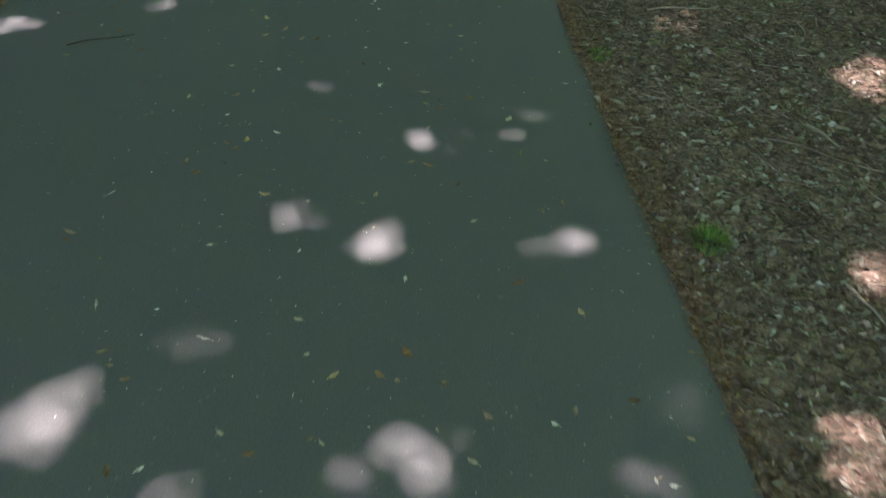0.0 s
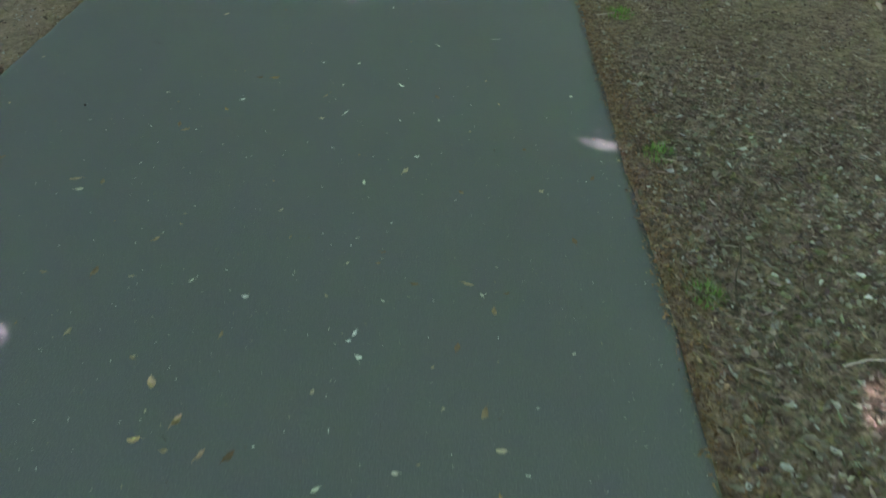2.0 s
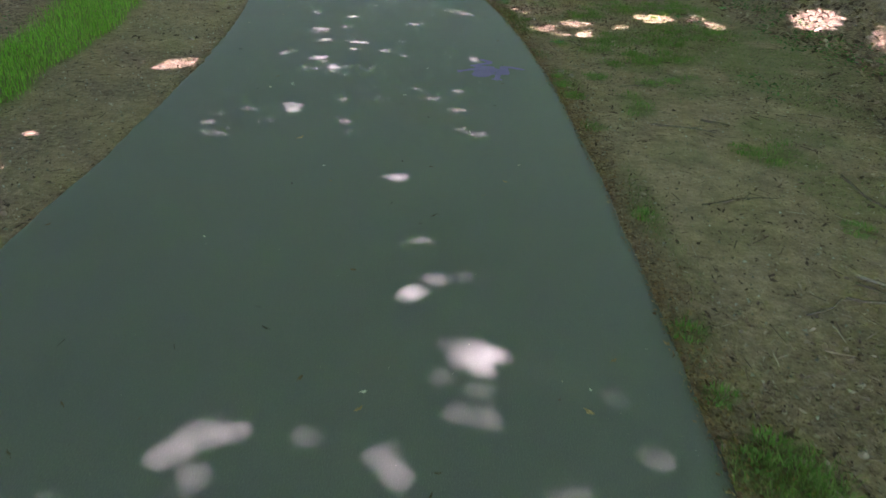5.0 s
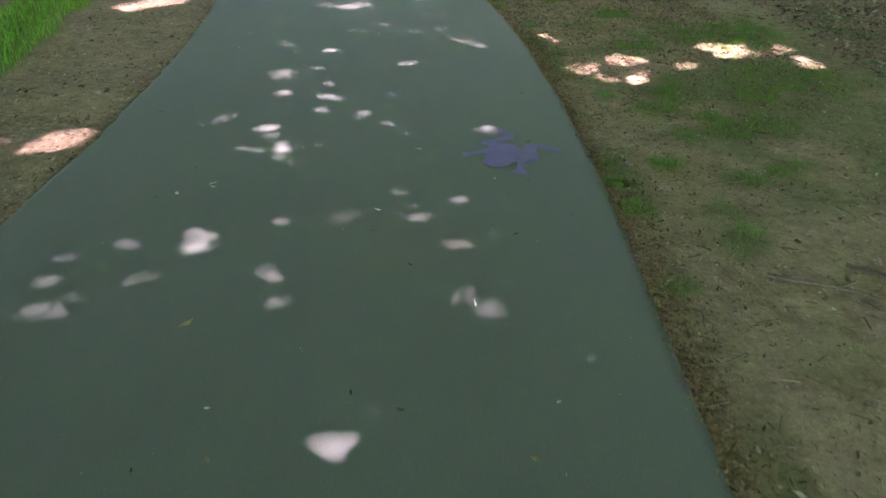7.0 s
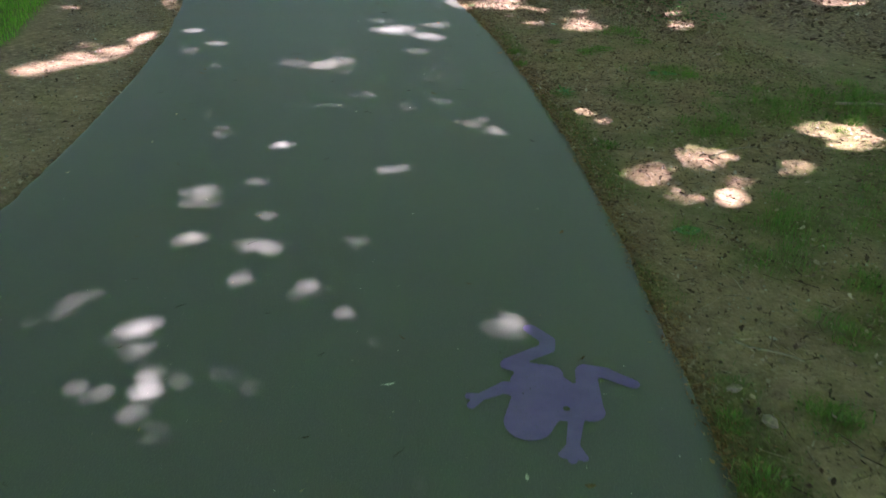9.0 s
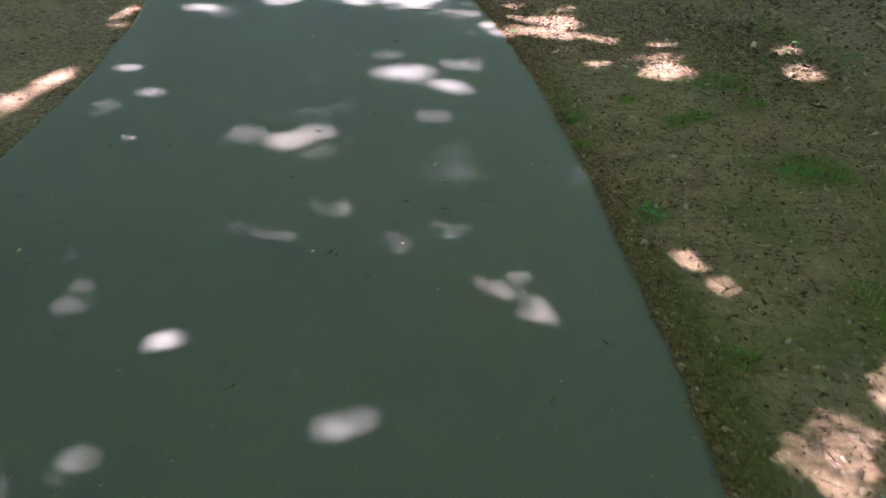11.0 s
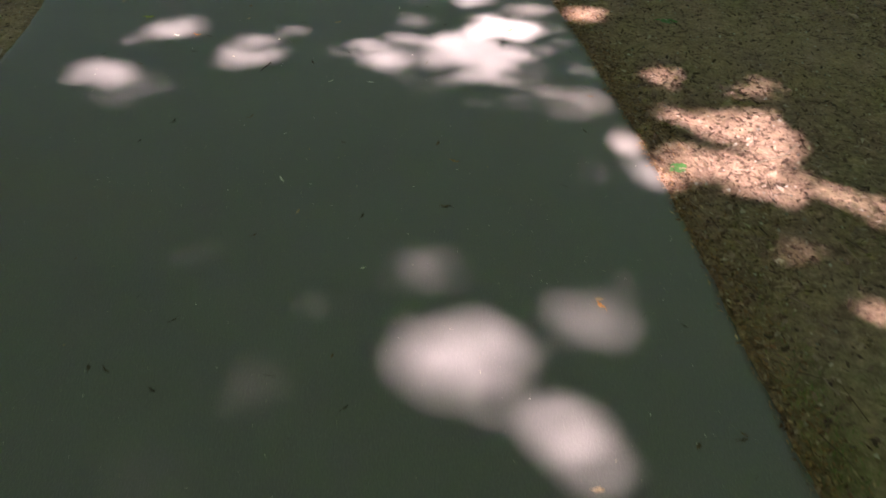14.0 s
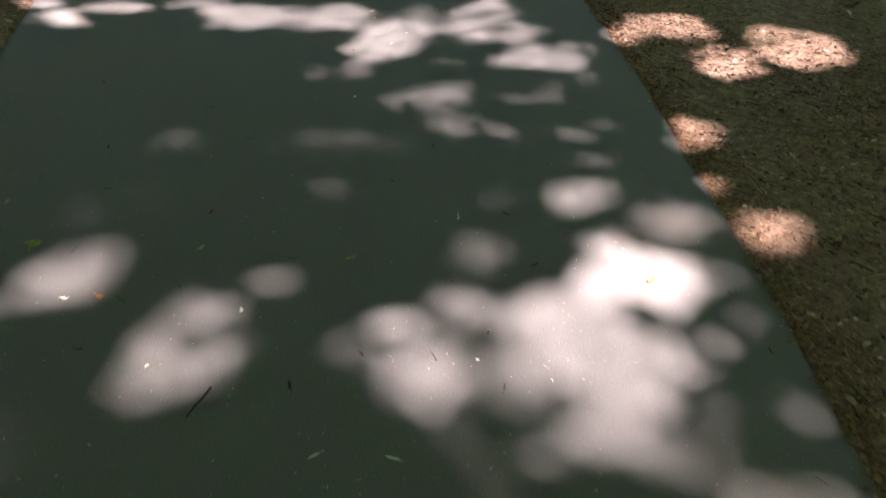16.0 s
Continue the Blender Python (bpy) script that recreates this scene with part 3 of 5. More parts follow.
def build_groundcover():
    """Low leafy plants where the woods begin."""
    n = 260
    y = rng.uniform(10.5, 18, n)
    r = rng.uniform(1.7, 3.6, n)
    keep = waves(r, y, 2.4, 6) > 0.1
    y, r = y[keep], r[keep]
    x = right_edge(y) + r
    c = np.repeat(np.stack([x, y, height(x, y)], 1), 14, 0)
    c = c + np.c_[rng.normal(0, 0.07, (len(c), 2)), rng.uniform(0.01, 0.07, len(c))]
    c2 = sown(900, -4.2, -1.9, 5.0, 20.0, lambda x, y: np.clip(waves(x, y, 2.0, 9), 0, 1))
    c2 = np.repeat(c2, 6, 0) + np.c_[rng.normal(0, 0.06, (len(c2) * 6, 2)), rng.uniform(0.01, 0.08, len(c2) * 6)]
    c = np.r_[c, c2]
    stuff(scatter("groundcover", SCRAP, SCRAP_FACES, c, sizes_for(c, 0.02, 0.055, 0.8, 1.2), 0.5, COVER), "low green leafy plants at the edge of the woods", "groundcover")


# ---------------------------------------------------------------- single things
def leaf_mesh(name, long, wide, curl, lobes, mat, seed):
    """A leaf: a midrib with two curled halves; lobes cut its outline."""
    r = random.Random(seed)
    bm = bmesh.new()
    steps = 7
    rows = []
    for k in range(steps):
        f = k / (steps - 1)
        w = wide * 0.5 * math.sin(math.pi * min(0.96, 0.06 + 0.92 * f)) ** 0.8 * (1 - lobes * (k % 2)) * r.uniform(0.85, 1.1)
        z = curl * long * (2 * f - 1) ** 2
        x = (f - 0.5) * long
        bend = r.uniform(-0.05, 0.05) * long
        rows.append([bm.verts.new((x, -w + bend, z + curl * wide * r.uniform(0.3, 1.2))), bm.verts.new((x, bend, z)),
                     bm.verts.new((x, w + bend, z + curl * wide * r.uniform(0.3, 1.2)))])
    for a, b in zip(rows, rows[1:]):
        bm.faces.new((a[0], b[0], b[1], a[1]))
        bm.faces.new((a[1], b[1], b[2], a[2]))
    stalk = [bm.verts.new((-0.5 * long - 0.3 * long, 0.05 * long, 0.002)), bm.verts.new((-0.5 * long - 0.28 * long, 0.05 * long + 0.0016, 0.002))]
    bm.faces.new((rows[0][1], rows[0][2], stalk[1], stalk[0]))
    low = min(v.co.z for v in bm.verts)
    for v in bm.verts:
        v.co.z -= low - 0.0004
    me = bpy.data.meshes.new(name)
    bm.to_mesh(me)
    bm.free()
    me.materials.append(mat)
    return me


def tube(bm, points, radii, sides=6):
    """A bent round bar along points."""
    rings = []
    points = [Vector(p) for p in points]
    for k, (p, r) in enumerate(zip(points, radii)):
        way = (points[min(k + 1, len(points) - 1)] - points[max(k - 1, 0)]).normalized()
        a = way.orthogonal().normalized()
        b = way.cross(a)
        rings.append([bm.verts.new(p + (a * math.cos(q) + b * math.sin(q)) * r) for q in [6.2832 * s / sides for s in range(sides)]])
    for u, v in zip(rings, rings[1:]):
        for s in range(sides):
            bm.faces.new((u[s], u[(s + 1) % sides], v[(s + 1) % sides], v[s]))
    bm.faces.new(rings[0][::-1])
    bm.faces.new(rings[-1])


def twig_mesh(name, long, thick, bend, fork, seed, mat=None):
    r = random.Random(seed)
    bm = bmesh.new()
    pts = [((k / 5 - 0.5) * long, bend * long * math.sin(k * 1.1 + seed) + r.uniform(-0.01, 0.01) * long, thick) for k in range(6)]
    tube(bm, pts, [thick * (1 - 0.1 * k) for k in range(6)], 5)
    if fork:
        a = Vector(pts[3])
        tube(bm, [a, a + Vector((0.12 * long, 0.10 * long, 0)), a + Vector((0.2 * long, 0.22 * long, -0.2 * thick))], [thick * 0.6, thick * 0.5, thick * 0.35], 4)
    me = bpy.data.meshes.new(name)
    bm.to_mesh(me)
    bm.free()
    me.materials.append(mat or WOOD)
    return me


def stone_mesh(name, size, seed):
    r = random.Random(seed)
    bm = bmesh.new()
    bmesh.ops.create_icosphere(bm, subdivisions=2, radius=0.5)
    for v in bm.verts:
        k = 1 + 0.5 * noise.noise(v.co * 2.6 + Vector((seed, 0, 0)))
        v.co = Vector((v.co.x * size * k, v.co.y * size * 0.75 * k, v.co.z * size * 0.45 * k))
    me = bpy.data.meshes.new(name)
    bm.to_mesh(me)
    bm.free()
    me.materials.append(STONE)
    return me


def lay(name, me, x, y, turn, label, category, group="", scale=1.0, sink=0.0):
    on_path = left_edge(y) + 0.02 < x < right_edge(y) - 0.02
    z = 0.0 if on_path else float(height(np.array(x), np.array(y))) - sink
    ob = new(name, me)
    ob.matrix_world = pose(x, y, z, 0, 0, turn) @ Matrix.Diagonal((scale, scale, scale, 1))
    return tagged(ob, label, category, group)


def build_single_things():
    r = random.Random(11)
    dry = [leaf_mesh("fallen_leaf", r.uniform(0.032, 0.05), r.uniform(0.016, 0.026), r.uniform(0.06, 0.16), r.choice((0, 0, 0.25)), DRY_LEAF, k) for k in range(8)]
    pale = [leaf_mesh("leaf_scrap", r.uniform(0.012, 0.024), r.uniform(0.008, 0.015), r.uniform(0.05, 0.15), r.choice((0, 0.3)), PALE_BIT, 30 + k) for k in range(8)]
    sticks = [twig_mesh("twig", r.uniform(0.035, 0.07), r.uniform(0.0012, 0.002), r.uniform(0.0, 0.05), k == 2, 50 + k, DARK_WOOD) for k in range(6)]
    # scraps on the asphalt: thick at the start, few further on
    for k in range(150):
        y = r.uniform(-0.1, 4.6) if k < 110 else r.uniform(4.6, 20.5)
        f = min(max(r.gauss(0.55, 0.22), 0.0), 1.0) if y < 4.6 and k % 3 else r.random()
        x = float(left_edge(y) + (right_edge(y) - left_edge(y)) * (0.04 + 0.92 * f))
        lay("leaf_scrap", r.choice(pale), x, y, r.uniform(0, 360), "pale withered leaf scrap lying on the asphalt", "leaf scrap", "scraps on the path", r.uniform(0.6, 1.3) if y < 4.6 else r.uniform(0.35, 0.8))
    white = [leaf_mesh("leaf_scrap", r.uniform(0.016, 0.028), r.uniform(0.010, 0.017), r.uniform(0.06, 0.16), 0.3, WHITE_SCRAP, 130 + k) for k in range(5)]
    for k, (x, y) in enumerate([(-0.47, 0.66), (-0.11, 0.94), (0.65, 0.33), (0.04, 2.02), (-0.41, 2.11), (-0.08, 2.85), (0.88, 0.18), (0.92, 0.17), (-0.07, 2.88), (-0.04, 2.79), (0.57, 2.89), (0.29, 3.1), (-0.02, 3.88), (-0.19, 3.66), (-0.43, 2.99), (0.84, 2.41), (-0.41, 2.12), (-0.06, 2.36), (0.04, 2.01), (-0.5, 6.56), (0.26, 6.69), (-0.58, 4.66), (-0.41, 4.68), (-0.17, 4.48), (-0.84, 4.23), (-0.13, 4.16), (-1.14, 8.5), (-0.38, 10.47), (-0.91, 9.98), (-1.67, 13.46), (-1.34, 13.62), (-2.35, 16.12), (-3.5, 17.77), (-4.01, 17.6), (-3.85, 19.19), (-2.78, 17.87)]):
        lay("leaf_scrap", white[k % 5], x, y, k * 77, "bleached white leaf scrap lying on the asphalt", "leaf scrap", "scraps on the path", 0.7 + 0.13 * (k % 5))
    strips = [leaf_mesh("leaf_scrap", r.uniform(0.04, 0.06), r.uniform(0.007, 0.012), 0.05, 0.2, WHITE_SCRAP, 150 + k) for k in range(4)]
    for k, (x, y) in enumerate([(-0.8, 1.19), (-0.65, 0.67), (-0.31, 0.56), (-0.66, 5.98), (-0.36, 5.43), (-0.05, 4.96), (0.24, 5.1), (-0.37, 4.19), (-0.66, 5.9), (-0.64, 5.62), (-1.81, 10.11), (-0.36, 9.25), (-1.79, 10.07), (-0.85, 10.8), (-1.39, 14.43), (-2.85, 16.52), (-2.86, 17.47), (-3.04, 17.4), (-3.08, 18.5)]):
        lay("leaf_scrap", strips[k % 4], x, y, 60 + k * 53, "narrow pale leaf sliver lying on the asphalt", "leaf scrap", "scraps on the path", 0.75 + 0.1 * (k % 4))
    tan = [leaf_mesh("fallen_leaf", r.uniform(0.035, 0.052), r.uniform(0.018, 0.026), r.uniform(0.08, 0.18), r.choice((0, 0.25)), TAN_LEAF, 170 + k) for k in range(5)]
    for k, (x, y) in enumerate([(-0.1, 0.2), (0.76, 0.73), (0.58, 0.84), (0.26, 0.54), (0.07, 0.45), (0.19, 0.46), (0.42, 1.94), (0.28, 1.44), (0.1, 1.25), (-0.28, 1.22), (-0.42, 1.55), (-0.55, 1.33), (0.38, 2.39), (-0.54, 2.44), (-0.57, 2.62), (-0.76, 4.46), (-0.88, 4.13), (-0.5, 6.47), (0.25, 6.57), (-1.4, 8.92), (-0.1, 8.46), (-2.47, 14.62), (-2.26, 16.9)]):
        lay("fallen_leaf", tan[k % 5], x, y, 20 + k * 97, "curled tan dry leaf lying on the asphalt", "fallen leaf", "leaves on the path", 0.7 + 0.1 * (k % 4))
    orange = leaf_mesh("fallen_leaf", 0.045, 0.02, 0.16, 0.3, ORANGE_LEAF, 181)
    for k, (x, y) in enumerate([(-0.88, 15.21), (-1.57, 16.21), (-2.38, 18.43), (-3.92, 17.65)]):
        lay("fallen_leaf", orange, x, y, 30 + k * 110, "curled orange dry leaf lying on the asphalt", "fallen leaf", "leaves on the path", 0.9)
    rotten = [leaf_mesh("leaf_scrap", r.uniform(0.025, 0.045), r.uniform(0.008, 0.016), r.uniform(0.10, 0.22), 0.3, OLD_LEAF, 190 + k) for k in range(5)]
    for k, (x, y) in enumerate([(-0.21, 6.23), (-0.22, 6.14), (-0.94, 6.87), (-0.44, 7.95), (-0.71, 8.65), (-0.67, 11.47), (-0.65, 12.83), (-0.5, 13.16), (-1.3, 14.23), (-2.76, 14.25), (-2.11, 14.67), (-1.6, 13.47), (-2.56, 14.75), (-2.5, 14.77), (-1.89, 15.0), (-2.1, 14.66), (-2.17, 15.55), (-2.54, 14.77), (-2.2, 16.57), (-2.37, 17.01), (-2.74, 16.87), (-3.48, 16.76), (-1.79, 17.37), (-2.2, 16.56), (-3.49, 16.77), (-2.93, 18.59), (-2.75, 18.35), (-3.21, 17.57), (-3.82, 17.45), (-4.1, 19.65), (-4.94, 18.81), (-4.36, 18.82), (-2.0, 18.25)]):
        lay("leaf_scrap", rotten[k % 5], x, y, 10 + k * 71, "dark curled leaf scrap lying on the asphalt", "leaf scrap", "scraps on the path", 0.8 + 0.1 * (k % 4))
    for k in range(90):
        y = r.uniform(-0.1, 4.4) if k < 64 else r.uniform(4.4, 20.5)
        x = float(left_edge(y) + (right_edge(y) - left_edge(y)) * r.uniform(0.04, 0.97))
        lay("fallen_leaf", r.choice(dry), x, y, r.uniform(0, 360), "small curled tan dry leaf lying on the asphalt", "fallen leaf", "leaves on the path", r.uniform(0.55, 1.0))
    for k in range(80):
        y = r.uniform(0.0, 20.5) if k < 40 else r.uniform(9, 20.5)
        x = float(left_edge(y) + (right_edge(y) - left_edge(y)) * r.uniform(0.04, 0.97))
        lay("twig", r.choice(sticks), x, y, r.uniform(0, 360), "short dark twig lying on the asphalt", "twig", "twigs on the path", r.uniform(0.4, 0.9))
    dark = [leaf_mesh("leaf_scrap", r.uniform(0.016, 0.034), r.uniform(0.006, 0.014), r.uniform(0.08, 0.2), r.choice((0, 0.3)), OLD_LEAF, 70 + k) for k in range(6)]
    for k in range(108):
        y = r.uniform(-0.1, 9.5) if k < 24 else r.uniform(9.5, 20.8)
        x = float(left_edge(y) + (right_edge(y) - left_edge(y)) * r.uniform(0.03, 0.98))
        lay("leaf_scrap", r.choice(dark), x, y, r.uniform(0, 360), "dark curled leaf scrap lying on the asphalt", "leaf scrap", "scraps on the path", r.uniform(0.5, 1.2))
    # larger pale leaves in the litter beside the path
    slim = [leaf_mesh("fallen_leaf", r.uniform(0.03, 0.045), r.uniform(0.009, 0.015), r.uniform(0.10, 0.22), 0.35, DRY_LEAF, 210 + k) for k in range(6)]
    grey = [leaf_mesh("fallen_leaf", r.uniform(0.035, 0.05), r.uniform(0.022, 0.032), r.uniform(0.06, 0.14), 0.35, GREY_LEAF, 230 + k) for k in range(5)]
    for k, (x, y) in enumerate([(1.18, 2.41), (1.29, 1.92), (1.58, 1.73), (1.52, 1.54), (1.28, 1.52), (1.08, 1.52), (1.75, 1.76), (1.91, 1.95), (1.74, 1.56), (1.53, 1.42), (1.05, 1.97), (1.89, 2.13), (1.3, 1.47), (1.02, 1.43)]):
        lay("fallen_leaf", grey[k % 5], x, y, k * 67, "bleached grey leaf lying flat on the leaf litter", "fallen leaf", "leaves on the verge", 0.7 + 0.1 * (k % 4))
    for k in range(45):
        y = r.uniform(-0.3, 3.2)
        lay("fallen_leaf", grey[k % 5], float(right_edge(y) + r.uniform(0.12, 1.3)), y, r.uniform(0, 360), "bleached grey leaf lying flat on the leaf litter", "fallen leaf", "leaves on the verge", r.uniform(0.45, 0.9))
    bent = [twig_mesh("twig", r.uniform(0.14, 0.3), r.uniform(0.0018, 0.003), r.uniform(0.08, 0.14), k % 3 == 0, 250 + k, DARK_WOOD if k % 2 else None) for k in range(6)]
    for k in range(26):
        y = r.uniform(-0.2, 5.5)
        lay("twig", bent[k % 6], float(right_edge(y) + r.uniform(0.3, 1.6)), y, r.uniform(0, 360), "thin bent twig lying on the leaf litter", "twig", "twigs on the verge", r.uniform(0.7, 1.1))
    for k in range(90):
        y = r.uniform(-0.2, 4.5) if k < 40 else r.uniform(4.5, 20)
        x = float(right_edge(y) + r.uniform(0.06, 1.6 if k < 40 else 2.6))
        lay("fallen_leaf", r.choice(slim), x, y, r.uniform(0, 360), "dry weathered leaf lying on the leaf litter", "fallen leaf", "leaves on the verge", r.uniform(0.55, 1.15))
    # sticks that can be told apart: ends on the ground, thickness
    early = [(-1.39, 2.24, -1.14, 2.39, 0.003), (1.74, 2.56, 1.75, 2.26, 0.006), (1.83, 8.93, 2.06, 8.27, 0.008), (1.50, 7.69, 1.76, 7.54, 0.009), (1.24, 9.89, 1.42, 9.80, 0.010), (-0.60, 14.46, -0.45, 14.25, 0.003),
             (-0.565, 14.40, -0.44, 14.22, 0.003), (-3.40, 17.48, -3.394, 17.37, 0.004), (-1.04, 17.36, -0.86, 17.64, 0.006), (0.07, 14.93, 0.22, 14.71, 0.006), (0.34, 11.29, 0.56, 11.20, 0.005), (1.62, 0.90, 1.66, 0.62, 0.006),
             (1.60, 1.75, 1.90, 1.60, 0.006), (1.35, 2.95, 1.75, 3.05, 0.005), (1.15, 3.5, 1.10, 3.1, 0.004), (1.95, 6.1, 1.55, 6.35, 0.007), (1.25, 6.6, 1.85, 6.35, 0.006)]
    later = [(0.95, 8.4, 1.4, 8.55, 0.005), (0.55, 13.2, 0.95, 13.45, 0.006), (0.30, 15.05, 0.55, 15.3, 0.006), (0.75, 10.6, 1.2, 10.9, 0.006), (1.18, 7.32, 1.38, 7.48, 0.006), (1.38, 7.48, 1.72, 7.48, 0.007),
             (0.86, 9.71, 1.28, 9.59, 0.009), (1.47, 7.62, 1.57, 7.54, 0.007), (1.46, 7.13, 1.53, 7.02, 0.01), (2.50, 10.10, 2.61, 9.46, 0.009), (0.23, 11.89, 0.32, 11.88, 0.006), (0.50, 11.96, 0.57, 11.88, 0.004),
             (1.57, 14.37, 1.93, 14.41, 0.012), (-1.98, 19.72, -1.53, 19.96, 0.006), (1.82, 1.88, 1.90, 1.72, 0.006), (1.54, 1.68, 1.58, 1.57, 0.006), (1.57, 1.10, 1.55, 0.88, 0.006)]
    first = [(1.78, 2.64, 1.72, 2.37, 0.005), (1.72, 2.37, 1.80, 2.24, 0.005), (2.12, 2.88, 2.09, 2.71, 0.005), (1.35, 1.99, 1.43, 1.92, 0.003), (1.46, 2.22, 1.54, 2.15, 0.004), (1.53, 1.64, 1.58, 1.54, 0.005), (1.74, 1.96, 1.77, 1.91, 0.003), (1.80, 1.92, 1.86, 1.78, 0.004),
             (1.36, 2.66, 1.41, 2.56, 0.004), (1.55, 2.57, 1.83, 2.49, 0.003), (2.04, 2.90, 2.10, 2.86, 0.004), (1.19, 2.67, 1.34, 2.65, 0.002), (2.05, 2.34, 2.03, 2.19, 0.003), (1.08, 1.43, 1.11, 1.32, 0.0025), (1.40, 1.67, 1.40, 1.57, 0.003)]
    for k, (xa, ya, xb, yb, thick) in enumerate(early + later + first):
        long, turn = math.hypot(xb - xa, yb - ya), math.degrees(math.atan2(yb - ya, xb - xa))
        me = twig_mesh("twig", long, thick, 0.05 if long > 0.15 else 0.02, long > 0.35, k, DARK_WOOD if xa < right_edge(ya) else None)
        side = "the soil" if xa > right_edge(ya) else "the asphalt"
        lay("twig", me, (xa + xb) / 2, (ya + yb) / 2, turn, f"bent broken brown twig lying on {side}", "twig", sink=0.001)
    # broad fresh leaves
    broad = leaf_mesh("green_leaf", 0.11, 0.085, 0.05, 0.0, GREEN_LEAF, 3)
    for x, y, turn, s in ((0.28, 12.155, 20, 1.1), (0.36, 14.86, 80, 1.0), (0.48, 14.88, 150, 1.2), (-1.52, 18.985, 10, 1.0), (-1.375, 17.21, 60, 0.8), (1.9, 13.6, 40, 1.1), (2.4, 14.6, 70, 1.2)):
        lay("green_leaf", broad, x, y, turn, "broad fresh green leaf lying on the soil", "leaf", "green leaves", s)
    for k, (x, y, s) in enumerate([(-2.38, 18.43, 0.8), (-3.92, 17.65, 0.7), (-1.58, 16.24, 0.7), (-0.88, 14.58, 0.7), (-1.82, 17.74, 0.7)]):
        lay("fallen_leaf", dry[k], x, y, 40 + k * 83, "small curled tan dry leaf lying on the asphalt", "fallen leaf", "leaves on the path", s)
    yellowing = leaf_mesh("green_leaf", 0.06, 0.05, 0.06, 0.2, YELLOW_LEAF, 21)
    lay("green_leaf", yellowing, -4.30, 17.77, 30, "small yellowing green leaf lying on the asphalt", "leaf", "green leaves", 0.9)
    mint = leaf_mesh("green_leaf", 0.075, 0.085, 0.04, 0.2, MINT_LEAF, 5)
    lay("green_leaf", mint, 0.807, 5.853, 15, "pale mint-green upturned leaf lying on the soil", "leaf", "green leaves", 0.75)
    lay("green_leaf", mint, -0.45, 16.505, 5, "pale mint-green upturned leaf lying on the soil", "leaf", "green leaves", 0.75)
    # stones
    rocks = [stone_mesh("stone", 1.0, k) for k in range(5)]
    for k, (x, y, s) in enumerate([(-0.463, 15.453, 0.07), (-0.72, 15.205, 0.05), (-3.136, 11.325, 0.07), (0.28, 10.99, 0.05), (0.36, 10.84, 0.06), (-0.40, 15.47, 0.05),
                                   (-0.46, 14.76, 0.05), (1.24, 3.32, 0.05), (1.10, 2.48, 0.035), (1.55, 2.5, 0.05), (0.30, 12.7, 0.04), (1.09, 6.51, 0.04), (0.98, 5.2, 0.035), (-0.2, 14.9, 0.05)]):
        lay("stone", rocks[k % 5], x, y, k * 71, "pale rough stone half sunk in the soil", "stone", "stones on the verge", s, -0.15 * s)
    for k in range(18):
        y = r.uniform(0.5, 20)
        x = float(right_edge(y) + r.uniform(0.05, 2.0)) if k % 3 else float(left_edge(y) - r.uniform(0.05, 0.9))
        s = r.uniform(0.012, 0.026)
        lay("stone", rocks[k % 5], x, y, r.uniform(0, 360), "small pale pebble half sunk in the soil", "stone", "stones on the verge", s, -0.1 * s)


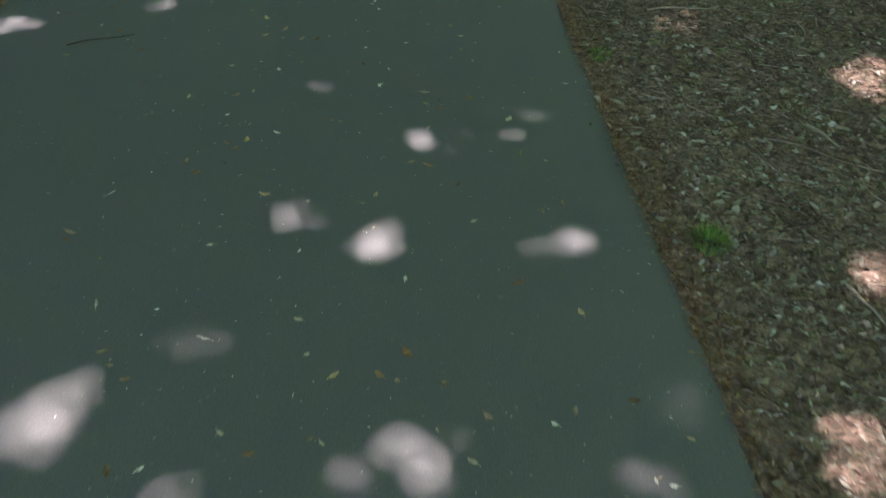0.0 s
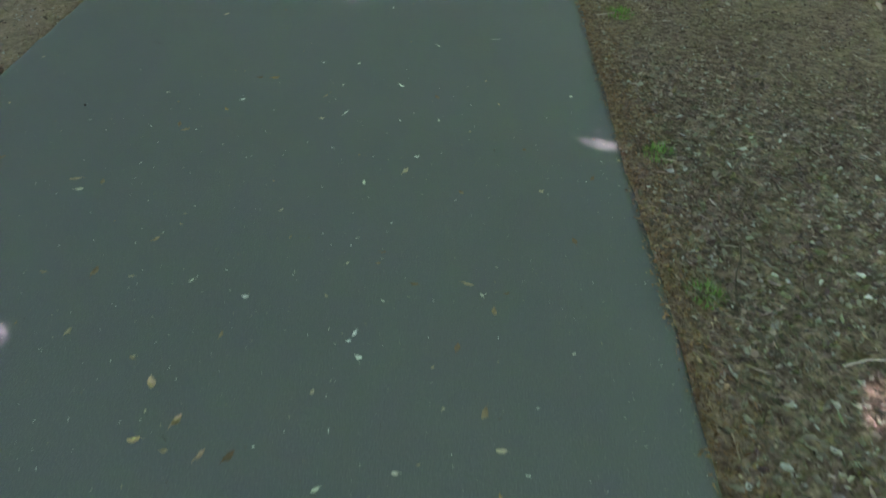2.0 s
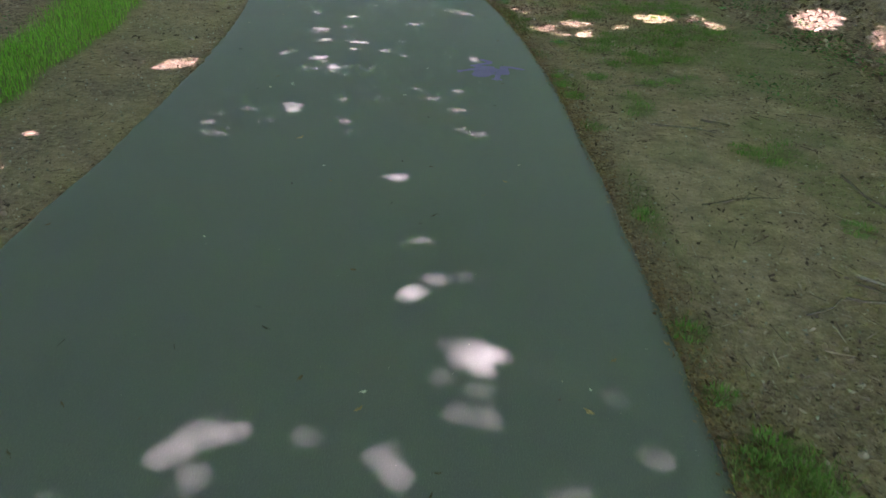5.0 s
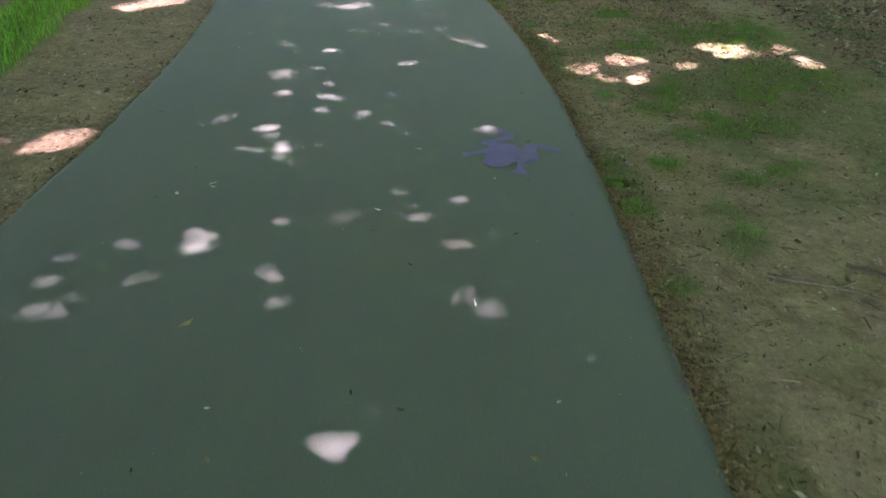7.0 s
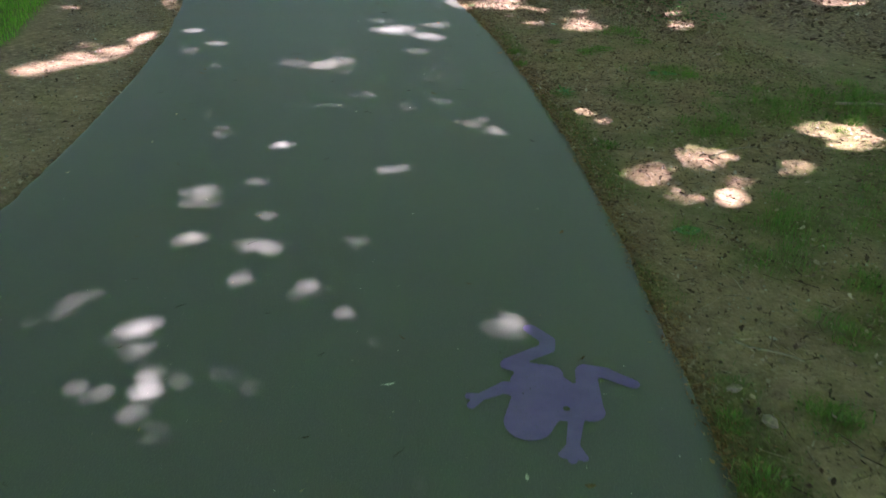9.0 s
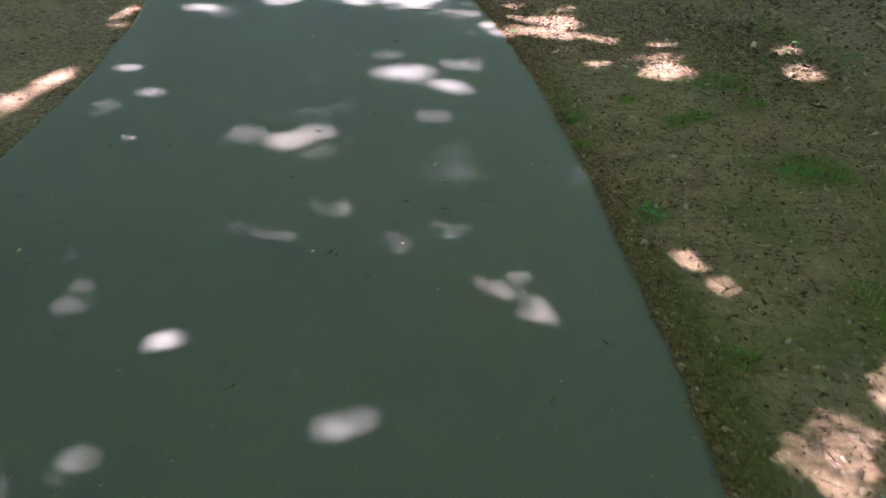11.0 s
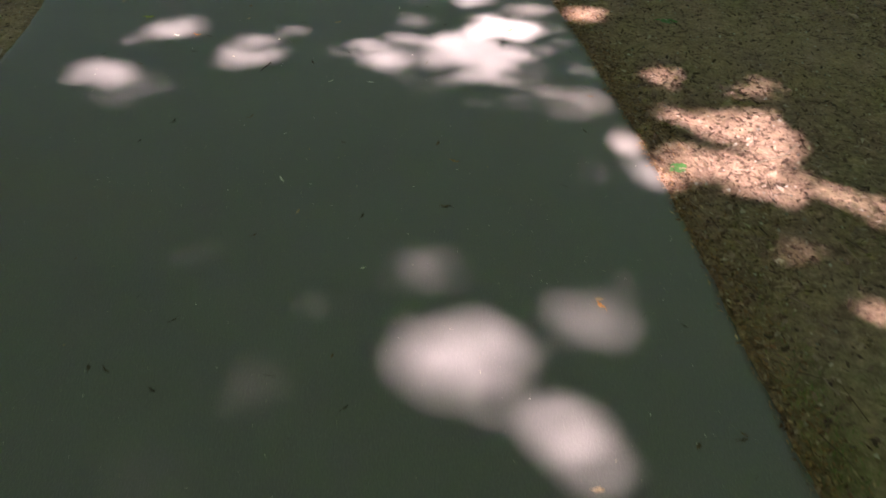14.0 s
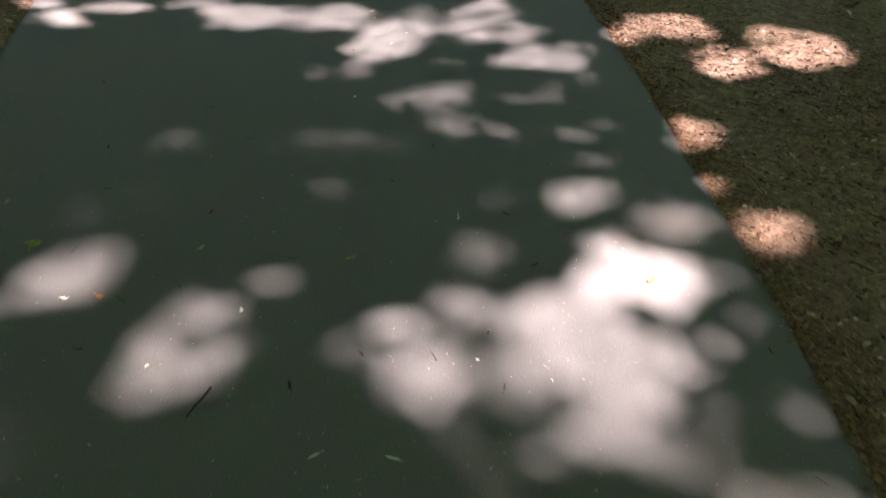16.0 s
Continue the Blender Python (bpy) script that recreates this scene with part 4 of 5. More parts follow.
def build_tufts():
    """Grass tufts and seedlings that stand alone."""
    r = random.Random(5)

    def tuft(tall, count, wide):
        bm = bmesh.new()
        for _ in range(count):
            a, q = r.uniform(0, 6.283), r.random() ** 0.5 * wide
            b = Vector((math.cos(a) * q, math.sin(a) * q, -0.004))
            lean = Vector((math.cos(a + r.uniform(-1, 1)), math.sin(a + r.uniform(-1, 1)), 0)) * r.uniform(0.2, 0.7) * tall
            h, s = tall * r.uniform(0.5, 1.2), Vector((-math.sin(a), math.cos(a), 0)) * 0.0014
            v = [bm.verts.new(b - s), bm.verts.new(b + s), bm.verts.new(b + lean * 0.35 + s * 0.8 + Vector((0, 0, h * 0.6))),
                 bm.verts.new(b + lean * 0.35 - s * 0.8 + Vector((0, 0, h * 0.6))), bm.verts.new(b + lean + Vector((0, 0, h * 0.85)))]
            bm.faces.new((v[0], v[1], v[2], v[3]))
            bm.faces.new((v[3], v[2], v[4]))
        me = bpy.data.meshes.new("grass_tuft")
        bm.to_mesh(me)
        bm.free()
        me.materials.append(TUFTS)
        return me

    kinds = [tuft(0.032, 170, 0.055), tuft(0.026, 300, 0.085), tuft(0.05, 320, 0.07)]
    spots = [(1.222, 1.079, 2), (1.02, 2.40, 0), (0.86, 6.36, 1), (0.93, 6.28, 1), (0.80, 6.50, 0), (0.74, 6.42, 0), (0.70, 6.72, 0), (0.55, 10.88, 1), (1.58, 13.98, 2), (1.45, 13.8, 0), (0.78, 11.39, 1), (0.28, 10.56, 0), (0.36, 10.25, 1), (0.24, 10.81, 0),
             (0.95, 4.05, 0), (1.0, 3.2, 0), (0.66, 7.1, 0), (0.92, 5.6, 0), (0.62, 8.15, 0), (1.4, 9.3, 1), (1.2, 10.9, 1), (1.7, 8.2, 1), (-0.05, 13.2, 0), (-0.16, 15.42, 1), (-0.43, 15.76, 0), (-0.76, 15.28, 0), (-0.68, 14.91, 0), (0.0, 15.6, 1), (0.35, 15.9, 1)]
    for x, y, k in spots:
        lay("grass_tuft", kinds[k], x, y, r.uniform(0, 360), "small green grass tuft growing in bare soil", "grass", "grass tufts", r.uniform(1.0, 1.5) if 5 < y < 8 else r.uniform(0.9, 1.3))
    # a seedling with a stem and pointed leaves at the asphalt edge
    blade = leaf_mesh("leaf", 0.055, 0.02, 0.03, 0.0, GREEN_LEAF, 8)
    for x, y in ((-0.335, 14.175), (-0.29, 14.13), (1.72, 13.75)):
        base = new("seedling")
        base.matrix_world = pose(x, y, float(height(np.array(x), np.array(y))), 0, 0, r.uniform(0, 360))
        tagged(base, "young green seedling with pointed leaves in the soil", "seedling", "seedlings")
        bm = bmesh.new()
        tube(bm, [(0, 0, -0.01), (0.004, 0.002, 0.02), (0.006, 0, 0.045)], [0.0022, 0.0018, 0.0012], 5)
        part("stem", bm, GREEN_LEAF, base)
        for k in range(7):
            ob = new("leaf", blade)
            ob.parent = base
            ob.matrix_local = pose(0.004, 0, 0.018 + 0.004 * k, 0, 0, k * 137) @ pose(0.03, 0, 0, r.uniform(-10, 10), -r.uniform(5, 35), 0)


def build_painted_mark():
    """A flat purple stencil on the asphalt: rounded strokes joined into one outline, a part for the body and each limb."""
    body = [(-.365, 10.885, .095, -.30, 10.82, .10), (-.36, 10.80, .09, -.388, 10.695, .077), (-.33, 10.95, .045, -.475, 10.972, .026),
               (-.47, 10.985, .026, -.345, 11.09, .029), (-.345, 11.09, .029, -.345, 11.14, .029), (-.345, 11.14, .029, -.41, 11.20, .026),
               (-.26, 10.80, .06, -.20, 10.785, .05), (-.195, 10.785, .042, -.21, 10.98, .036)]
    limb_strokes = [(-.21, 10.99, .032, -.145, 10.988, .030), (-.145, 10.985, .029, -.055, 10.945, .024), (-.24, 10.76, .026, -.252, 10.62, .020),
               (-.25, 10.62, .019, -.279, 10.577, .015), (-.25, 10.62, .019, -.252, 10.558, .014), (-.25, 10.62, .019, -.219, 10.574, .014),
               (-.42, 10.835, .036, -.47, 10.852, .030), (-.47, 10.852, .028, -.55, 10.787, .017), (-.55, 10.787, .018, -.584, 10.786, .015),
               (-.55, 10.787, .018, -.572, 10.742, .015)]
    strokes = body + limb_strokes
    groups = [("body", [0, 1]), ("leg", [2, 3, 4, 5]), ("leg", [6, 7, 8, 9]), ("arm", [10, 11, 12, 13]), ("arm", [14, 15, 16, 17])]

    def outside(p, picked=range(len(strokes))):
        best = np.full(len(p), 9.0)
        for xa, ya, ra, xb, yb, rb in [strokes[k] for k in picked]:
            a, d = np.array((xa, ya)), np.array((xb - xa, yb - ya))
            f = (((p - a) @ d) / (d @ d)).clip(0, 1)
            best = np.minimum(best, np.hypot(*(p - a - f[:, None] * d).T) - (ra + (rb - ra) * f))
        hole = 0.012 - np.hypot(p[:, 0] + 0.272, p[:, 1] - 10.782)
        return np.maximum(best, hole)

    step = 0.006
    xs, ys = np.arange(-0.64, 0.0, step), np.arange(10.5, 11.27, step)
    x, y = np.meshgrid(xs, ys)
    p = np.stack([x.ravel(), y.ravel()], 1)
    d = outside(p)
    faces = grid_faces(len(xs), len(ys))
    faces = faces[d[faces].min(1) < -0.0005]
    e = 1e-4
    slope = np.stack([(outside(p + (e, 0)) - d) / e, (outside(p + (0, e)) - d) / e], 1)
    p = p - slope * np.maximum(d, 0)[:, None]
    root = new("painted_mark")
    root.matrix_world = pose(-0.32, 10.85, 0)
    tagged(root, "faded purple stencilled paint shape on the asphalt", "painted mark")
    middles = p[faces].mean(1)
    owner = np.stack([outside(middles, picked) for _, picked in groups]).argmin(0)
    for k, (name, _) in enumerate(groups):
        mine = faces[owner == k]
        used, back = np.unique(mine, return_inverse=True)
        ob = sheet(name, np.c_[p[used] - (-0.32, 10.85), np.full(len(used), 0.003)], back.reshape(mine.shape), PAINT)
        ob.parent = root


build_litter()
build_grass()
build_groundcover()
build_single_things()
build_tufts()
build_painted_mark()


# ---------------------------------------------------------------- trees
# Unseen trees, added to shade the path; each trunk only carries its crown.
LEAF = [(-0.5, 0, 0), (-0.04, -0.40, 0.05), (0.5, 0, 0), (-0.04, 0.40, 0.05)]
LEAF_FACES = [(0, 1, 2, 3)]


def jittered(x0, x1, y0, y1, step, dice=rng):
    """Places on an uneven lattice, so that leaves overlap like shingles."""
    x, y = np.meshgrid(np.arange(x0, x1, step), np.arange(y0, y1, step))
    p = np.stack([x.ravel(), y.ravel()], 1)
    return p + dice.uniform(-0.5, 0.5, p.shape) * step


def beyond(p, gap):
    """How far places lie outside a light gap, an ellipse (x, y, half length, half width, turn in degrees, openness); below 0 inside."""
    x, y, a, b, turn, _ = gap
    c, s = math.cos(radians(turn)), math.sin(radians(turn))
    dx, dy = p[:, 0] - x, p[:, 1] - y
    reach = np.hypot(dx, dy) + 1e-9
    q = np.hypot((dx * c + dy * s) / a, (dy * c - dx * s) / b) + 1e-9
    return reach * (1 - 1 / q)


def ripple(x, y):
    """How far an outline strays at a place."""
    return np.stack([0.012 * waves(x, y, 72.0, 6) + 0.024 * waves(x, y, 34.0, 1) + 0.036 * waves(x, y, 13.0, 13), 0.012 * waves(x, y, 72.0, 14) + 0.024 * waves(x, y, 34.0, 9) + 0.036 * waves(x, y, 13.0, 5)], -1)


def shut(p, gaps, margin):
    """Which places lie outside all light gaps; the gaps' outlines are uneven, the more so the larger they are."""
    keep = np.ones(len(p), bool)
    stray = ripple(p[:, 0], p[:, 1])
    for gap in gaps:
        uneven = min(1.25, max(0.2, min(gap[2:4]) / 0.08))
        reach = max(gap[2], gap[3]) + margin + 0.19
        close = np.flatnonzero((np.abs(p[:, 0] - gap[0]) < reach) & (np.abs(p[:, 1] - gap[1]) < reach))
        if len(close):
            keep[close] &= beyond(p[close] + uneven * (stray[close] - ripple(gap[0], gap[1])), gap) > margin
    return keep


def thinned(p, step, most):
    """At most that many places in each square of the given step."""
    cell = np.floor(p / step).astype(np.int64)
    key = cell[:, 0] * 1000003 + cell[:, 1]
    order = np.argsort(key, kind="stable")
    key = key[order]
    first = np.r_[True, key[1:] != key[:-1]]
    start = np.maximum.accumulate(np.where(first, np.arange(len(key)), 0))
    return p[order[np.arange(len(key)) - start < most]]


def crown_leaves(shade, plugs, gaps, near, low, high, size):
    """Leaves whose shade falls on the given ground places; small leaves sharpen the gaps' rims, stacked tiny ones dim
    the sun fleck.
    """
    shade = shade[(shade[:, 2] > size * 1.5) | shut(shade[:, :2], near, size * 0.55)]
    big, shade = shade[:, 2], shade[:, :2]
    fringe, veil = [np.zeros((0, 2))], [np.zeros((0, 2))]
    for gap in gaps:
        x, y, r, free = *gap[:2], max(gap[2:4]), gap[5]
        close = [g for g in near if math.hypot(g[0] - x, g[1] - y) < r + max(g[2:4]) + 0.6]
        dice = np.random.default_rng((int(abs(x) * 1000), int(abs(y) * 1000)))
        around = np.concatenate([jittered(x - r - 0.36, x + r + 0.36, y - r - 0.36, y + r + 0.36, 0.024, dice) for _ in range(3)])
        around = around[~shut(around, [gap], size * 0.75)]
        fringe.append(around[shut(around, close, 0.020)])
        p = jittered(x - r - 0.18, x + r + 0.18, y - r - 0.18, y + r + 0.18, 0.022, dice)
        inside = p[~shut(p, [gap], 0.02)]
        inside = inside[shut(inside, [g for g in close if g[5] > free + 0.02], 0.02)]
        layers = np.floor(-math.log(free) / 0.73 + dice.random(len(inside))).astype(int)
        inside = np.repeat(inside, layers, 0)
        veil.append(inside + dice.uniform(-0.013, 0.013, inside.shape))
    fringe, veil = np.concatenate(fringe), np.concatenate(veil)
    fringe = thinned(fringe, 0.024, 3)
    fringe = fringe + rng.uniform(-0.012, 0.012, fringe.shape) * 0.5
    sizes = np.r_[big * rng.uniform(0.85, 1.25, len(shade)), 0.14 * rng.uniform(0.9, 1.2, len(plugs)), 0.052 * rng.uniform(0.85, 1.25, len(fringe)), 0.029 * rng.uniform(0.85, 1.25, len(veil))]
    shade = np.r_[shade, plugs, fringe, veil]
    middle = shade.mean(0)
    reach = np.hypot(*(shade - middle).T)
    dome = np.clip(1.1 - (reach / (reach.max() + 0.01)) ** 2, 0.15, 1)
    h = low + (high - low) * rng.random(len(shade)) * dome
    p = np.c_[shade, np.zeros(len(shade))] + np.array(SUN_WAY)[None] * (h / SUN_WAY.z)[:, None]
    return p, sizes[:, None] * np.ones((1, 3))


def limbs(base, top, targets, girth, seed):
    """Trunk and limbs as separate bmeshes."""
    r = random.Random(seed)
    trunk = bmesh.new()
    base, top = Vector(base), Vector(top)
    pts = [base.lerp(top, k / 7) + Vector((r.uniform(-0.12, 0.12), r.uniform(-0.12, 0.12), 0)) * (k > 0) for k in range(8)]
    pts[0].z -= 0.3
    tube(trunk, pts, [girth * (1.25 if k == 0 else 1 - 0.085 * k) for k in range(8)], 14)
    arms = []
    for k, end in enumerate(targets):
        bm = bmesh.new()
        a = pts[4 + k % 4]
        end = Vector(end)
        bend = [a.lerp(end, f) + Vector((r.uniform(-0.3, 0.3), r.uniform(-0.3, 0.3), 0.9 * math.sin(f * 3.14))) * (0 < f < 1) for f in (0, 0.25, 0.5, 0.75, 1)]
        tube(bm, bend, [girth * q for q in (0.34, 0.26, 0.18, 0.11, 0.04)], 8)
        arms.append(bm)
    return trunk, arms


def tree(name, foot, shade, plugs, gaps, near, low, high, size, label, seed):
    p, s = crown_leaves(shade, plugs, gaps, near, low, high, size)
    root = new(name)
    root.location = (*foot, float(height(np.array(foot[0]), np.array(foot[1]))))
    tagged(root, label, "tree", "trees over the path")
    middle = p.mean(0)
    top = (foot[0] * 0.8 + middle[0] * 0.2, foot[1] * 0.8 + middle[1] * 0.2, high * 0.92)
    pick = random.Random(seed)
    trunk, arms = limbs((*foot, 0.0), top, [p[pick.randrange(len(p))] for _ in range(9)], 0.012 * high + 0.08, seed)
    made = [part("trunk", trunk, BARK, root)] + [part("limb", bm, BARK, root) for bm in arms]
    crown = scatter("crown", LEAF, LEAF_FACES, p, s, 0.3, FOLIAGE, ragged=0.2)
    crown.parent = root
    tagged(crown, "dense green crown with gaps placed to cast sun flecks")
    for ob in made + [crown]:
        ob.matrix_parent_inverse = Matrix.Translation(root.location).inverted()
    return root


TREES = []


def plant(foot, middle, low, high, *thin):
    """A tree: its foot, the middle of its shade, its lowest and highest leaves, and the gaps set in its crown to shape
    sun flecks: where their light falls, half length, half width, turn, openness.
    """
    TREES.append((foot, middle, low, high, [gap for rows in thin for gap in rows]))


plant((7.2, -2.5), (0.9, 0.6), 8, 10.5,
      [(-0.25, 0.08, 0.024, 0.022, 180, 0.093), (0.18, 0.15, 0.045, 0.034, 129, 0.12), (0.35, 0.16, 0.04, 0.032, 6, 0.25), (0.89, 0.19, 0.084, 0.032, 9, 0.05), (0.29, 0.24, 0.048, 0.038, 161, 0.2),
       (0.39, 0.27, 0.038, 0.022, 89, 0.052), (-0.62, 0.28, 0.119, 0.08, 56, 0.24), (1.41, 0.31, 0.132, 0.079, 45, 0.32), (-0.57, 0.38, 0.028, 0.022, 110, 0.002), (0.97, 0.4, 0.078, 0.043, 65, 0.032),
       (-0.3, 0.54, 0.127, 0.03, 2, 0.036), (1.72, 0.95, 0.153, 0.047, 64, 0.23), (0.66, 1.01, 0.027, 0.022, 40, 0.08), (0.16, 1.03, 0.078, 0.071, 73, 0.29), (0.76, 1.06, 0.058, 0.043, 55, 0.28)],
      [(-0.13, 1.08, 0.068, 0.022, 12, 0.19), (-0.18, 1.14, 0.038, 0.022, 83, 0.23), (0.34, 1.53, 0.037, 0.022, 8, 0.016), (0.23, 1.62, 0.057, 0.03, 86, 0.49), (0.44, 1.68, 0.053, 0.022, 18, 0.023),
       (0.58, 1.69, 0.056, 0.022, 74, 0.057), (0.69, 1.84, 0.042, 0.022, 162, 0.063), (-0.22, 1.97, 0.036, 0.022, 72, 0.021), (-0.17, 1.99, 0.022, 0.022, 178, 0.052), (2.23, 2.32, 0.235, 0.117, 61, 0.21),
       (-1.11, 2.68, 0.066, 0.022, 30, 0.1), (-1.12, 2.75, 0.057, 0.029, 14, 0.15), (1.51, 2.83, 0.146, 0.078, 59, 0.017), (-1.26, 2.91, 0.068, 0.047, 71, 0.024)])
plant((-10.5, 1.5), (-4.5, 1.5), 7, 10,
      [(-1.74, 2.42, 0.072, 0.065, 54, 0.22)])
plant((7.6, 4.0), (0.6, 5.8), 8.5, 11,
      [(-1.73, 3.65, 0.022, 0.022, 134, 0.076), (0.77, 4.1, 0.048, 0.023, 163, 0.042), (0.72, 4.15, 0.054, 0.022, 52, 0.016), (-0.58, 5.49, 0.025, 0.022, 115, 0.067), (-1.33, 5.52, 0.022, 0.022, 147, 0.0095),
       (-1.1, 5.54, 0.076, 0.022, 49, 0.035), (-0.07, 5.58, 0.022, 0.022, 11, 0.034), (-1.07, 5.61, 0.022, 0.022, 74, 0.12), (0.5, 5.61, 0.041, 0.022, 30, 0.022), (-1.25, 5.66, 0.12, 0.064, 69, 0.053),
       (-1.2, 5.74, 0.04, 0.034, 64, 0.18), (-0.03, 5.74, 0.041, 0.022, 9, 0.002), (-1.14, 5.82, 0.061, 0.023, 123, 0.16), (-0.08, 5.92, 0.03, 0.025, 56, 0.028), (-0.48, 5.94, 0.03, 0.022, 108, 0.11)],
      [(-1.25, 5.95, 0.088, 0.039, 178, 0.002), (-0.0, 5.98, 0.063, 0.03, 13, 0.019), (-0.91, 6.1, 0.054, 0.036, 138, 0.03), (0.21, 6.16, 0.094, 0.051, 16, 0.005), (-1.01, 6.18, 0.105, 0.05, 35, 0.0076),
       (0.15, 6.2, 0.057, 0.041, 65, 0.039), (-0.33, 6.25, 0.104, 0.061, 77, 0.0038), (-0.34, 6.26, 0.043, 0.026, 99, 0.092), (-0.95, 6.28, 0.106, 0.058, 25, 0.13), (-0.63, 6.32, 0.022, 0.022, 6, 0.28),
       (0.41, 6.38, 0.041, 0.022, 17, 0.057), (-0.1, 6.5, 0.064, 0.045, 18, 0.055), (-0.11, 6.63, 0.082, 0.022, 70, 0.076), (-0.24, 6.66, 0.025, 0.022, 94, 0.002), (2.34, 6.67, 0.213, 0.106, 27, 0.16)],
      [(0.36, 6.68, 0.045, 0.029, 53, 0.002), (-0.29, 6.69, 0.022, 0.022, 95, 0.033), (0.08, 6.75, 0.031, 0.022, 50, 0.024), (-0.14, 6.82, 0.075, 0.054, 16, 0.29), (-0.2, 6.89, 0.051, 0.026, 11, 0.13),
       (-0.42, 7.22, 0.069, 0.022, 45, 0.49), (-0.33, 7.33, 0.041, 0.022, 156, 0.17), (-0.21, 7.36, 0.028, 0.022, 83, 0.049)])
plant((-11, 7), (-5.0, 7.2), 6.5, 9)
plant((8.2, 8.6), (0.0, 9.3), 6.5, 9,
      [(-0.54, 7.62, 0.082, 0.048, 98, 0.0023), (-0.45, 7.7, 0.046, 0.031, 14, 0.12), (-0.7, 8.35, 0.022, 0.022, 7, 0.015), (-0.7, 8.42, 0.062, 0.024, 8, 0.15), (-0.61, 8.6, 0.022, 0.022, 128, 0.002),
       (0.09, 9.03, 0.034, 0.023, 48, 0.002), (-1.13, 9.12, 0.041, 0.023, 175, 0.033), (-1.17, 9.17, 0.061, 0.022, 113, 0.0053), (-0.37, 9.24, 0.09, 0.079, 32, 0.002), (-0.36, 9.26, 0.045, 0.037, 26, 0.029),
       (-1.22, 9.32, 0.046, 0.022, 115, 0.13), (-0.5, 9.71, 0.054, 0.024, 13, 0.15), (-0.33, 9.82, 0.032, 0.025, 39, 0.0034), (-1.0, 9.91, 0.039, 0.022, 113, 0.037), (-0.67, 9.93, 0.054, 0.022, 10, 0.092)],
      [(-0.8, 9.96, 0.022, 0.022, 125, 0.016), (-0.74, 10.06, 0.022, 0.022, 8, 0.0066), (-0.51, 10.17, 0.041, 0.022, 14, 0.066), (-0.84, 10.2, 0.045, 0.025, 7, 0.12), (-0.68, 10.41, 0.024, 0.022, 97, 0.032)])
plant((-11.5, 11), (-2.2, 10.2), 6.5, 9,
      [(-2.86, 8.15, 0.022, 0.022, 155, 0.058), (-3.03, 8.69, 0.028, 0.022, 146, 0.27), (-1.97, 8.9, 0.067, 0.039, 25, 0.14), (-1.91, 9.01, 0.028, 0.022, 23, 0.13), (-2.08, 9.1, 0.022, 0.022, 82, 0.33),
       (-1.73, 9.16, 0.022, 0.022, 154, 0.07), (-1.7, 9.21, 0.036, 0.022, 137, 0.023), (-2.08, 9.27, 0.025, 0.022, 4, 0.093), (-1.91, 9.4, 0.061, 0.05, 121, 0.002), (-1.63, 9.44, 0.041, 0.022, 98, 0.28),
       (-1.31, 9.48, 0.022, 0.022, 2, 0.034), (-1.61, 9.52, 0.097, 0.058, 93, 0.1), (-1.32, 9.75, 0.022, 0.022, 178, 0.055), (-1.34, 9.77, 0.022, 0.022, 3, 0.002), (-1.07, 9.86, 0.048, 0.032, 106, 0.1)],
      [(-1.5, 10.43, 0.055, 0.022, 120, 0.095), (-3.2, 10.45, 0.032, 0.022, 145, 0.27), (-2.89, 10.46, 0.208, 0.134, 61, 0.15), (-1.6, 10.51, 0.027, 0.022, 120, 0.22), (-1.79, 10.58, 0.066, 0.043, 152, 0.034),
       (-1.61, 10.62, 0.053, 0.033, 127, 0.41), (-1.53, 10.7, 0.023, 0.022, 124, 0.12), (-1.65, 10.71, 0.035, 0.024, 152, 0.019), (-1.27, 10.72, 0.074, 0.022, 67, 0.0088), (-1.39, 10.73, 0.024, 0.022, 138, 0.048),
       (-1.4, 10.75, 0.039, 0.022, 117, 0.002), (-1.76, 10.82, 0.061, 0.022, 39, 0.18), (-2.2, 10.93, 0.049, 0.031, 62, 0.002), (-1.82, 10.94, 0.077, 0.059, 50, 0.27), (-2.14, 11.05, 0.1, 0.042, 84, 0.041)],
      [(-0.95, 11.07, 0.059, 0.027, 103, 0.056), (-0.96, 11.12, 0.056, 0.045, 113, 0.043)])
plant((9.0, 12.5), (2.6, 12.8), 6, 9,
      [(0.33, 12.55, 0.101, 0.062, 33, 0.072), (0.53, 12.59, 0.12, 0.067, 66, 0.34), (0.16, 12.73, 0.166, 0.13, 127, 0.002), (0.63, 12.84, 0.108, 0.065, 35, 0.046), (0.16, 12.85, 0.158, 0.096, 71, 0.1),
       (0.97, 13.07, 0.125, 0.07, 51, 0.12), (0.49, 13.13, 0.182, 0.153, 31, 0.21), (3.95, 13.3, 0.837, 0.216, 65, 0.089), (2.08, 13.49, 0.224, 0.083, 86, 0.22), (1.69, 13.64, 0.162, 0.084, 53, 0.044),
       (1.48, 13.7, 0.307, 0.124, 64, 0.31), (1.34, 13.76, 0.204, 0.104, 58, 0.24), (1.98, 13.84, 0.226, 0.088, 64, 0.12), (3.39, 14.06, 0.789, 0.271, 67, 0.27)])
